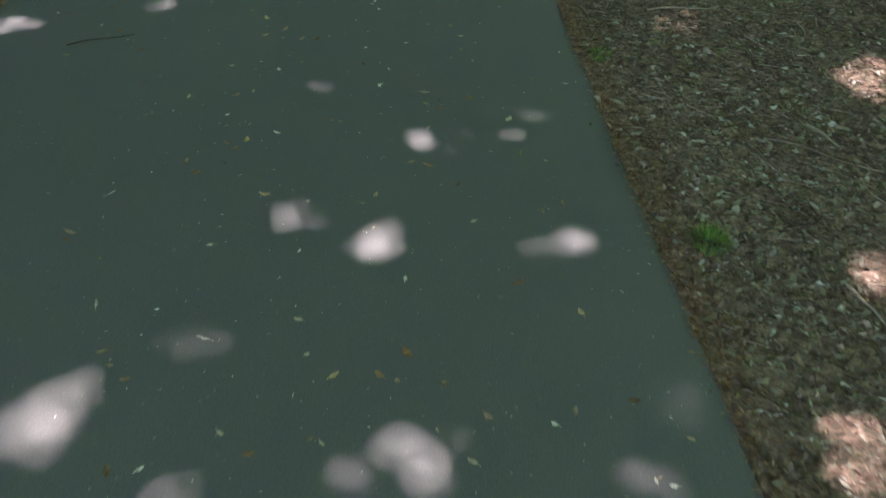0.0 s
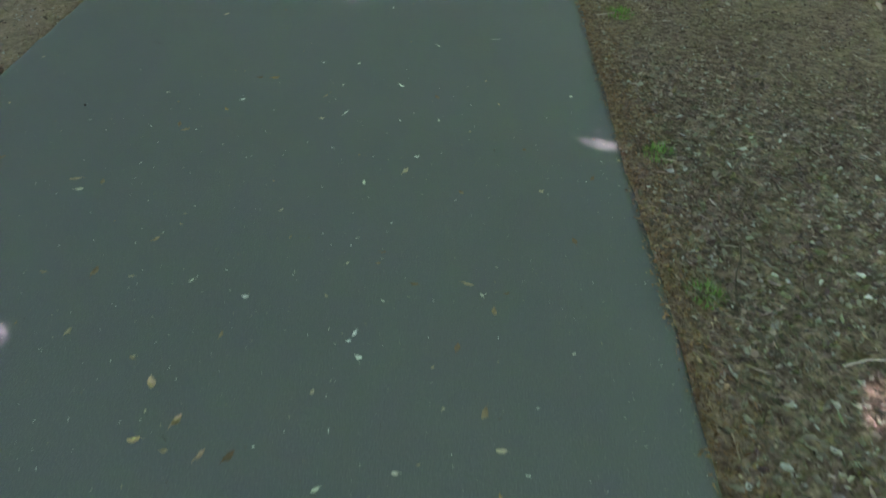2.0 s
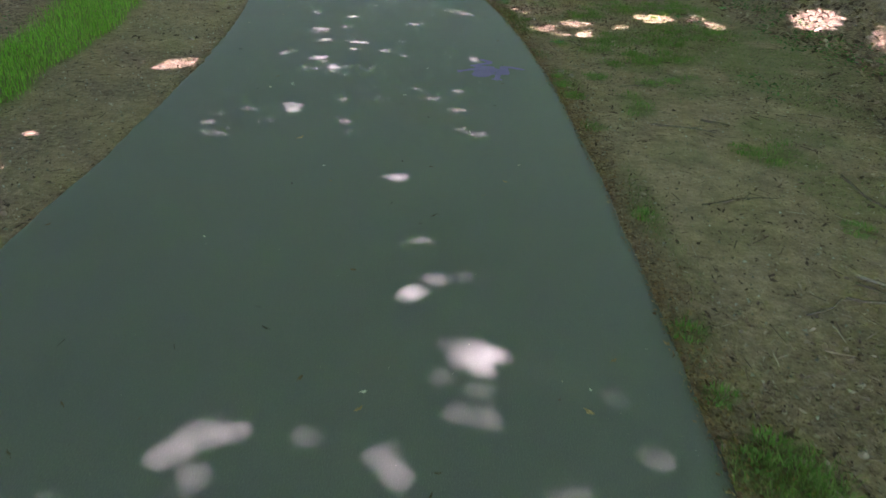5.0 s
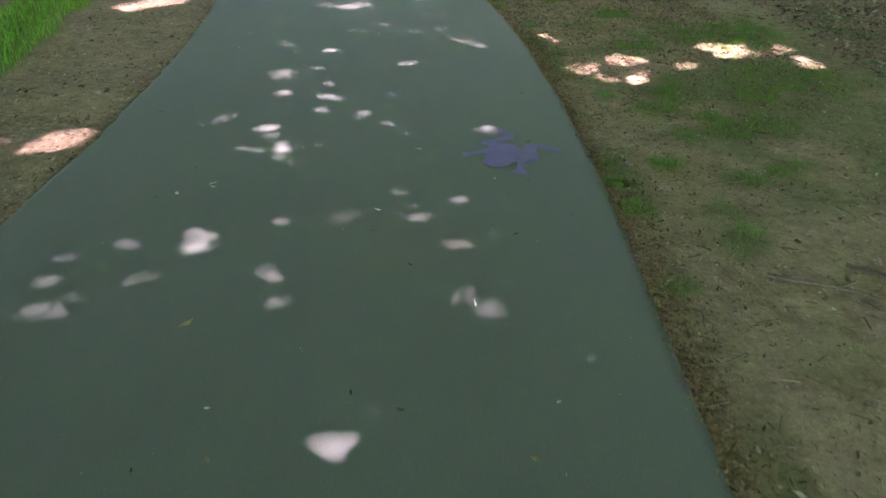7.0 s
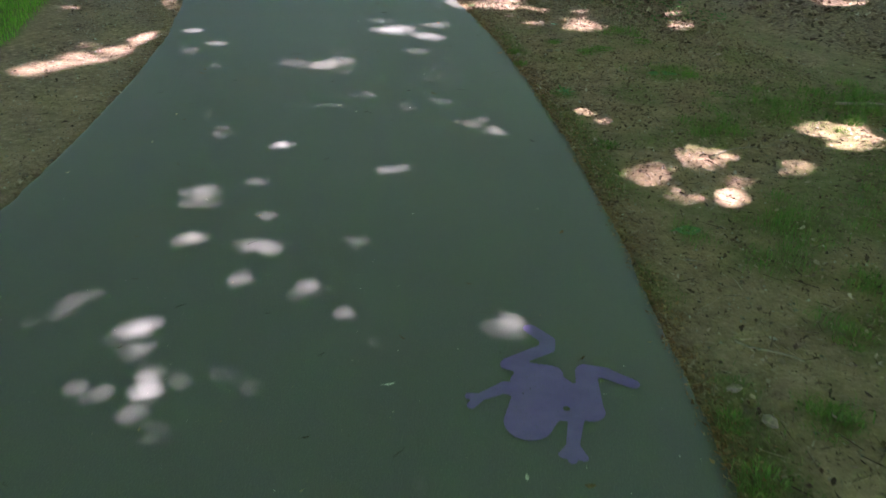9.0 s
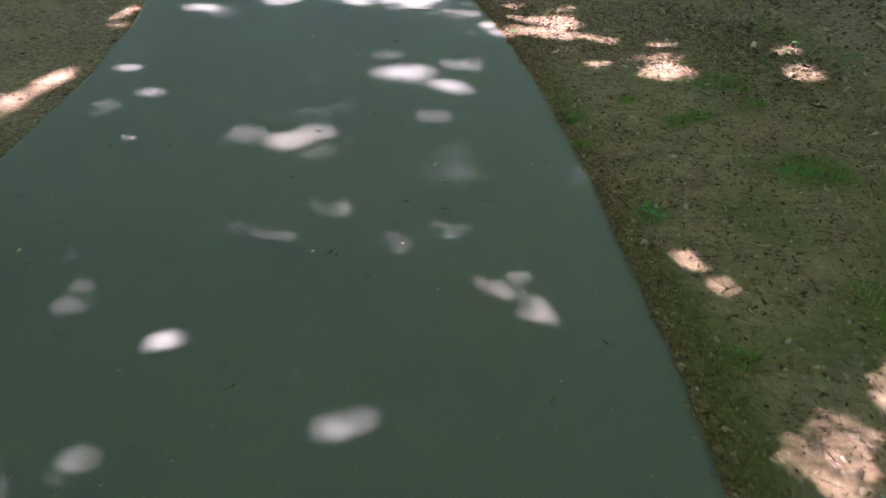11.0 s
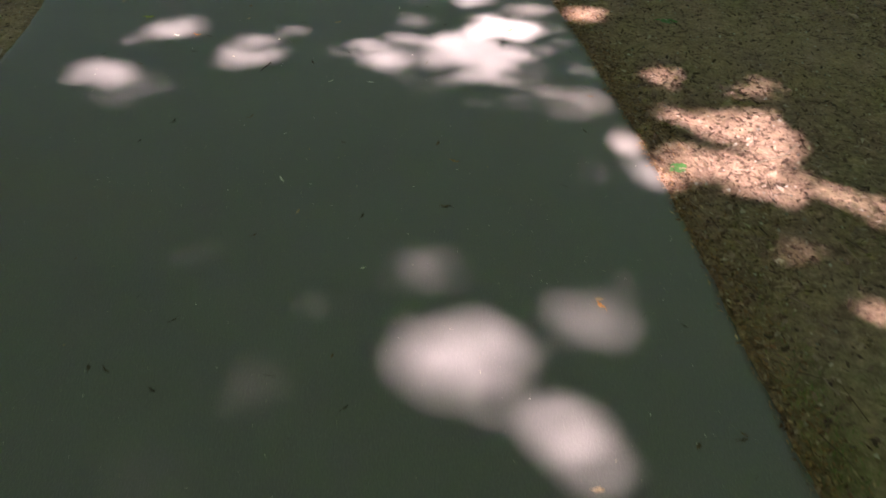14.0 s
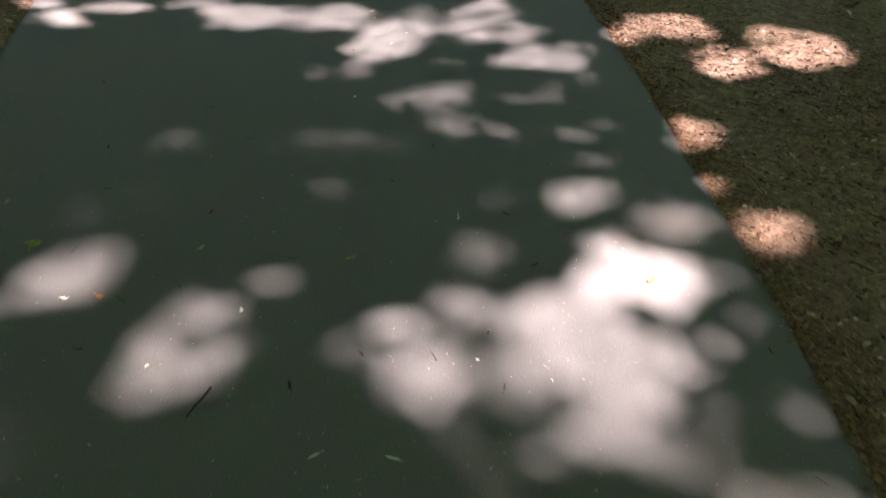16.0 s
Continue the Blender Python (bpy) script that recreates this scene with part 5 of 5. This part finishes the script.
plant((-12.5, 15), (-2.0, 12.3), 8, 10.5,
      [(-1.11, 11.17, 0.022, 0.022, 175, 0.15), (-0.51, 11.21, 0.082, 0.054, 17, 0.14), (-1.11, 11.21, 0.022, 0.022, 113, 0.002), (-1.3, 11.29, 0.051, 0.029, 48, 0.037), (-1.29, 11.32, 0.041, 0.022, 114, 0.002),
       (-1.58, 11.34, 0.054, 0.022, 52, 0.15), (-1.94, 11.62, 0.05, 0.027, 24, 0.24), (-1.62, 11.62, 0.115, 0.072, 26, 0.14), (-1.2, 11.71, 0.037, 0.03, 4, 0.05), (-1.24, 11.74, 0.08, 0.022, 10, 0.029),
       (-1.68, 11.9, 0.023, 0.022, 139, 0.27), (-2.03, 11.96, 0.097, 0.022, 10, 0.1), (-2.09, 12.07, 0.087, 0.058, 0, 0.2), (-1.89, 12.25, 0.049, 0.027, 49, 0.11), (-1.25, 12.55, 0.053, 0.026, 38, 0.47)],
      [(-1.17, 12.61, 0.025, 0.022, 11, 0.11), (-1.46, 12.74, 0.022, 0.022, 6, 0.06), (-1.94, 12.79, 0.04, 0.023, 2, 0.69), (-2.34, 12.88, 0.038, 0.024, 151, 0.24), (-2.37, 13.0, 0.022, 0.022, 176, 0.084),
       (-2.38, 13.03, 0.033, 0.022, 7, 0.002), (-3.0, 13.15, 0.048, 0.022, 133, 0.028), (-2.55, 13.21, 0.053, 0.023, 2, 0.0062), (-0.76, 13.3, 0.043, 0.032, 78, 0.4), (-0.88, 13.4, 0.08, 0.05, 159, 0.17),
       (-0.83, 13.49, 0.048, 0.022, 172, 0.19), (-2.06, 13.53, 0.056, 0.03, 108, 0.034), (-1.91, 13.56, 0.051, 0.042, 142, 0.0092), (-1.82, 13.56, 0.048, 0.026, 83, 0.053), (-1.37, 13.62, 0.048, 0.034, 114, 0.17)],
      [(-0.06, 13.65, 0.037, 0.023, 56, 0.4), (-1.19, 13.78, 0.049, 0.044, 71, 0.18), (-1.71, 13.81, 0.022, 0.022, 17, 0.0085), (-1.77, 13.82, 0.034, 0.024, 116, 0.13), (-0.19, 13.83, 0.062, 0.052, 27, 0.82),
       (-1.8, 13.91, 0.022, 0.022, 8, 0.072), (-3.05, 14.27, 0.066, 0.022, 18, 0.022), (-0.69, 14.51, 0.065, 0.029, 82, 0.044)])
plant((-13, 19), (-5.2, 14.2), 13, 16,
      [(-4.3, 13.88, 0.193, 0.096, 96, 0.002), (-4.14, 14.28, 0.534, 0.18, 68, 0.27), (-3.4, 14.65, 0.096, 0.058, 94, 0.1), (-4.31, 14.67, 0.076, 0.036, 172, 0.22), (-3.31, 14.96, 0.057, 0.033, 175, 0.36),
       (-3.98, 15.02, 0.315, 0.061, 97, 0.45)])
plant((9.6, 17), (-1.0, 14.5), 19, 23,
      [(-1.68, 13.84, 0.042, 0.042, 143, 0.03), (-1.34, 14.37, 0.042, 0.042, 86, 0.073), (-2.04, 14.39, 0.042, 0.042, 160, 0.078), (-1.2, 14.4, 0.042, 0.042, 86, 0.045), (-2.42, 14.41, 0.042, 0.042, 149, 0.034),
       (-2.3, 14.48, 0.042, 0.042, 179, 0.021), (-2.2, 14.5, 0.042, 0.042, 160, 0.97), (-2.47, 14.53, 0.042, 0.042, 69, 0.48), (-1.9, 14.56, 0.042, 0.042, 18, 0.032), (-1.34, 14.58, 0.042, 0.042, 31, 0.07),
       (-2.05, 14.61, 0.042, 0.042, 2, 0.002), (-2.13, 14.67, 0.042, 0.042, 33, 0.97), (-2.21, 14.89, 0.042, 0.042, 13, 0.095), (-2.21, 14.93, 0.049, 0.042, 58, 0.002), (-2.08, 15.03, 0.042, 0.042, 117, 0.3)],
      [(-1.56, 15.1, 0.043, 0.042, 37, 0.4), (-2.52, 15.21, 0.042, 0.042, 156, 0.056), (-2.44, 15.55, 0.054, 0.042, 18, 0.0098), (-1.46, 15.61, 0.042, 0.042, 58, 0.002), (-1.61, 15.65, 0.067, 0.058, 79, 0.97),
       (-1.79, 15.68, 0.042, 0.042, 59, 0.97), (-1.89, 15.9, 0.153, 0.128, 32, 0.36), (-1.61, 16.12, 0.107, 0.073, 67, 0.16), (-1.02, 16.22, 0.085, 0.038, 29, 0.97), (-1.54, 16.23, 0.042, 0.042, 28, 0.002)])
plant((8.8, 21), (0.8, 17.2), 9, 12,
      [(-0.12, 16.45, 0.238, 0.178, 52, 0.28), (-0.61, 16.51, 0.126, 0.056, 35, 0.5), (0.81, 16.76, 0.234, 0.117, 73, 0.18), (-0.16, 16.81, 0.214, 0.11, 45, 0.16), (-0.14, 17.22, 0.158, 0.076, 63, 0.15),
       (0.78, 17.36, 0.14, 0.054, 58, 0.27), (2.83, 18.64, 0.545, 0.293, 50, 0.39)])
plant((-13.5, 22.5), (-4.3, 17.1), 13, 16,
      [(-3.71, 15.35, 0.057, 0.029, 27, 0.97), (-5.37, 16.04, 0.106, 0.066, 165, 0.18), (-4.38, 16.33, 0.133, 0.04, 110, 0.16), (-4.6, 16.7, 0.428, 0.045, 102, 0.46), (-3.89, 16.87, 0.089, 0.047, 163, 0.068),
       (-4.08, 17.04, 0.176, 0.12, 173, 0.36), (-3.82, 17.04, 0.155, 0.118, 57, 0.061), (-4.18, 17.5, 0.089, 0.049, 172, 0.06), (-4.08, 17.69, 0.162, 0.109, 96, 0.33), (-4.26, 18.01, 0.119, 0.081, 169, 0.048),
       (-4.22, 18.09, 0.191, 0.066, 20, 0.043), (-4.35, 18.5, 0.103, 0.071, 6, 0.021)])
plant((-10.5, 19.5), (-3.0, 17.3), 13, 16,
      [(-2.97, 15.62, 0.055, 0.029, 14, 0.029), (-2.45, 15.91, 0.066, 0.029, 21, 0.0038), (-2.85, 16.0, 0.059, 0.029, 19, 0.04), (-2.28, 16.1, 0.065, 0.029, 24, 0.002), (-2.13, 16.18, 0.118, 0.083, 24, 0.073),
       (-2.57, 17.43, 0.048, 0.038, 92, 0.025), (-3.55, 17.44, 0.144, 0.11, 69, 0.34), (-2.63, 17.55, 0.043, 0.029, 26, 0.027), (-2.74, 17.57, 0.029, 0.029, 23, 0.3), (-2.51, 17.64, 0.029, 0.029, 30, 0.39),
       (-3.17, 17.73, 0.029, 0.029, 121, 0.28), (-3.61, 17.74, 0.103, 0.057, 43, 0.23), (-2.39, 17.76, 0.109, 0.079, 33, 0.45), (-2.86, 17.77, 0.135, 0.103, 109, 0.42), (-3.09, 17.78, 0.055, 0.051, 163, 0.11)],
      [(-2.61, 17.85, 0.128, 0.086, 101, 0.36), (-3.04, 17.91, 0.059, 0.029, 23, 0.86), (-3.48, 17.92, 0.052, 0.038, 4, 0.37), (-2.91, 18.06, 0.106, 0.072, 26, 0.4), (-2.78, 18.06, 0.1, 0.091, 75, 0.058),
       (-2.94, 18.32, 0.091, 0.077, 92, 0.22), (-3.57, 18.47, 0.053, 0.029, 20, 0.055), (-2.96, 18.68, 0.055, 0.031, 31, 0.098), (-3.65, 18.82, 0.219, 0.105, 23, 0.02)])
plant((-9.5, 27), (-4.4, 20.5), 10, 13,
      [(-3.34, 19.15, 0.109, 0.09, 100, 0.11), (-3.59, 19.31, 0.197, 0.136, 27, 0.19), (-4.13, 19.33, 0.075, 0.068, 4, 0.04), (-5.71, 19.35, 0.16, 0.103, 9, 0.97), (-5.95, 19.44, 0.096, 0.067, 7, 0.97),
       (-3.98, 19.52, 0.145, 0.06, 88, 0.17), (-5.56, 19.62, 0.242, 0.068, 27, 0.55), (-5.25, 19.81, 0.17, 0.055, 26, 0.33), (-4.84, 19.83, 0.233, 0.172, 20, 0.5), (-4.52, 19.83, 0.162, 0.111, 24, 0.13),
       (-4.0, 19.89, 0.323, 0.164, 96, 0.55), (-4.65, 19.99, 0.163, 0.081, 26, 0.17), (-3.6, 20.03, 0.088, 0.043, 32, 0.0083), (-3.25, 20.05, 0.212, 0.154, 40, 0.39), (-4.41, 20.08, 0.189, 0.175, 25, 0.41)],
      [(-3.94, 20.14, 0.253, 0.157, 111, 0.14), (-3.06, 20.19, 0.129, 0.092, 54, 0.073), (-3.42, 20.25, 0.178, 0.112, 100, 0.4), (-3.71, 20.3, 0.195, 0.168, 84, 0.39), (-3.63, 20.59, 0.199, 0.155, 45, 0.41)])
plant((7.0, 27), (-1.6, 19.9), 10, 13,
      [(-2.71, 19.11, 0.074, 0.034, 32, 0.045), (-2.25, 19.13, 0.041, 0.022, 80, 0.97), (-3.1, 19.21, 0.066, 0.053, 50, 0.013), (-2.36, 19.54, 0.174, 0.116, 82, 0.43), (-3.04, 19.63, 0.12, 0.058, 99, 0.1),
       (-2.27, 20.46, 0.208, 0.122, 80, 0.45), (-2.86, 20.55, 0.118, 0.079, 81, 0.35), (-2.67, 20.79, 0.253, 0.204, 4, 0.38), (-1.88, 20.84, 0.313, 0.258, 82, 0.48), (-2.12, 20.93, 0.203, 0.125, 65, 0.043)])
plant((7.6, 23.5), (-1.7, 18.1), 12, 15,
      [(-1.46, 16.36, 0.042, 0.027, 89, 0.01), (-0.94, 16.75, 0.094, 0.045, 39, 0.096), (-1.69, 17.03, 0.031, 0.027, 89, 0.15), (-1.71, 17.05, 0.07, 0.027, 96, 0.067), (-1.49, 17.15, 0.104, 0.053, 108, 0.18),
       (-1.2, 17.22, 0.154, 0.09, 73, 0.013), (-1.38, 17.23, 0.201, 0.132, 72, 0.23), (-0.68, 17.24, 0.13, 0.109, 12, 0.65), (-0.93, 17.25, 0.151, 0.116, 30, 0.002), (-0.89, 17.27, 0.158, 0.079, 71, 0.29),
       (-1.6, 17.31, 0.182, 0.027, 92, 0.82), (-1.04, 17.32, 0.251, 0.132, 33, 0.31), (-0.96, 17.59, 0.157, 0.097, 55, 0.24), (-1.78, 17.59, 0.134, 0.083, 78, 0.19), (-1.12, 17.71, 0.235, 0.14, 39, 0.3)],
      [(-1.42, 17.73, 0.116, 0.077, 47, 0.17), (-2.2, 17.74, 0.035, 0.027, 51, 0.08), (-2.11, 17.84, 0.034, 0.027, 68, 0.38), (-2.29, 17.86, 0.109, 0.072, 90, 0.14), (-2.42, 17.97, 0.205, 0.172, 58, 0.49),
       (-2.32, 18.14, 0.111, 0.089, 63, 0.078), (-1.05, 18.14, 0.182, 0.1, 50, 0.054), (-1.5, 18.16, 0.124, 0.082, 65, 0.19), (-2.6, 18.18, 0.155, 0.134, 63, 0.58), (-2.16, 18.23, 0.035, 0.027, 73, 0.45),
       (-2.48, 18.39, 0.148, 0.121, 71, 0.86), (-2.05, 18.39, 0.027, 0.027, 80, 0.0022), (-2.34, 18.45, 0.152, 0.118, 69, 0.93), (-2.41, 18.76, 0.133, 0.091, 40, 0.26), (-2.69, 18.84, 0.127, 0.105, 69, 0.39)],
      [(-2.07, 18.9, 0.134, 0.094, 69, 0.36)])


def build_trees():
    fine = np.concatenate([jittered(-9.5, 6.5, -4.0, 25.0, 0.085) for _ in range(3)])
    coarse = np.concatenate([jittered(-17, 14, -4, 35, 0.22) for _ in range(2)])
    coarse = coarse[(coarse[:, 0] < -9.4) | (coarse[:, 0] > 6.4) | (coarse[:, 1] < -3.9) | (coarse[:, 1] > 24.9)]
    ground = np.r_[np.c_[fine, np.full(len(fine), 0.19)], np.c_[coarse, np.full(len(coarse), 0.46)]]
    mids = np.array([t[1] for t in TREES])

    def owners(p):
        noisy = p + 0.5 * np.stack([waves(p[:, 0], p[:, 1], 1.6, 2), waves(p[:, 0], p[:, 1], 1.6, 10)], 1)
        return ((noisy[:, None, :] - mids[None]) ** 2).sum(2).argmin(1)

    # faint gaps added at random to three far crowns, for weak wisps of sun
    r = random.Random(21)
    for k, count, width, depth, bright in ((15, 150, 0.7, 0.85, 0.15), (14, 80, 1.0, 0.7, 0.14), (13, 30, 1.0, 0.5, 0.11)):
        for _ in range(count):
            x, y = TREES[k][1][0] + r.gauss(0, width), TREES[k][1][1] + r.gauss(0, depth)
            if max(left_edge(y), -2.75 if y < 19 else -9) < x < right_edge(y) - 0.1 and y > 17.4:
                TREES[k][4].append((x, y, r.uniform(0.04, 0.13), r.uniform(0.018, 0.036), r.gauss(20, 40), bright * r.uniform(0.2, 1.2)))
    near = [g for t in TREES for g in t[4]]
    # extra leaves that block stray sun where the lattice has chance holes
    step = 0.03
    kept = fine[shut(fine, near, 0.10)]
    count = np.histogram2d(kept[:, 0], kept[:, 1], [np.arange(-9.5, 6.5 + step, step), np.arange(-4.0, 25.0 + step, step)])[0]
    wide = sum(np.roll(count, (i, j), (0, 1)) for i in (-1, 0, 1) for j in (-1, 0, 1))
    i, j = np.nonzero(wide < 1)
    plugs = np.repeat(np.stack([-9.485 + step * i, -3.985 + step * j], 1), 2, 0)
    plugs = plugs + rng.uniform(-0.03, 0.03, plugs.shape)
    plugs = plugs[shut(plugs, near, 0.055)]
    owner, keeper = owners(ground[:, :2]), owners(plugs)
    for k, (foot, _, low, high, gaps) in enumerate(TREES):
        tall = "tall" if high > 12 else "slender"
        tree("tree", foot, ground[owner == k], plugs[keeper == k], gaps, near, low, high, 0.19, f"{tall} leafy tree out of view that shades the path", k)


def build_screen_trees():
    """Unseen trees added all round to hold back sky light, one built and then copied."""
    n = 5200
    a, q = rng.uniform(0, 6.283, n), 5.5 * np.sqrt(rng.random(n))
    p = np.c_[np.cos(a) * q, np.sin(a) * q, 9 + rng.random(n) * 11 * np.clip(1.15 - (q / 5.5) ** 2, 0.1, 1)]
    s = rng.uniform(0.35, 0.7, (n, 1)) * np.ones((1, 3))
    root = new("tree")
    pick = random.Random(3)
    trunk, arms = limbs((0, 0, 0), (0.3, 0.2, 17), [p[pick.randrange(n)] for _ in range(9)], 0.28, 77)
    part("trunk", trunk, BARK, root)
    for bm in arms:
        part("limb", bm, BARK, root)
    scatter("crown", LEAF, LEAF_FACES, p, s, 0.6, FOLIAGE).parent = root
    tagged(root, "tall leafy tree added out of view to screen the sky", "tree", "trees of the woods")
    r = random.Random(9)
    spots = []
    for i in range(-6, 7):
        for j in range(-6, 7):
            x, y = -2 + 6.2 * (i + 0.5 * (j % 2)) + r.uniform(-1, 1), 10 + 5.8 * j + r.uniform(-1, 1)
            sx, sy = x - 4.9, y + 4.4            # where the crown's shade falls
            if math.hypot(x + 2, y - 10) < 36 and not (-14 < sx < 11.5 and -9 < sy < 29) and not (-9 < x < 6.5 and -6 < y < 30) and not (y < -5 and abs(x + 1) < 18):
                spots.append((x, y))
    for k, (x, y) in enumerate(spots):
        m = pose(x, y, float(height(np.array(x), np.array(y))), 0, 0, r.uniform(0, 360))
        if k == 0:
            root.matrix_world = m
        else:
            copy_thing(root, m)


build_trees()
build_screen_trees()
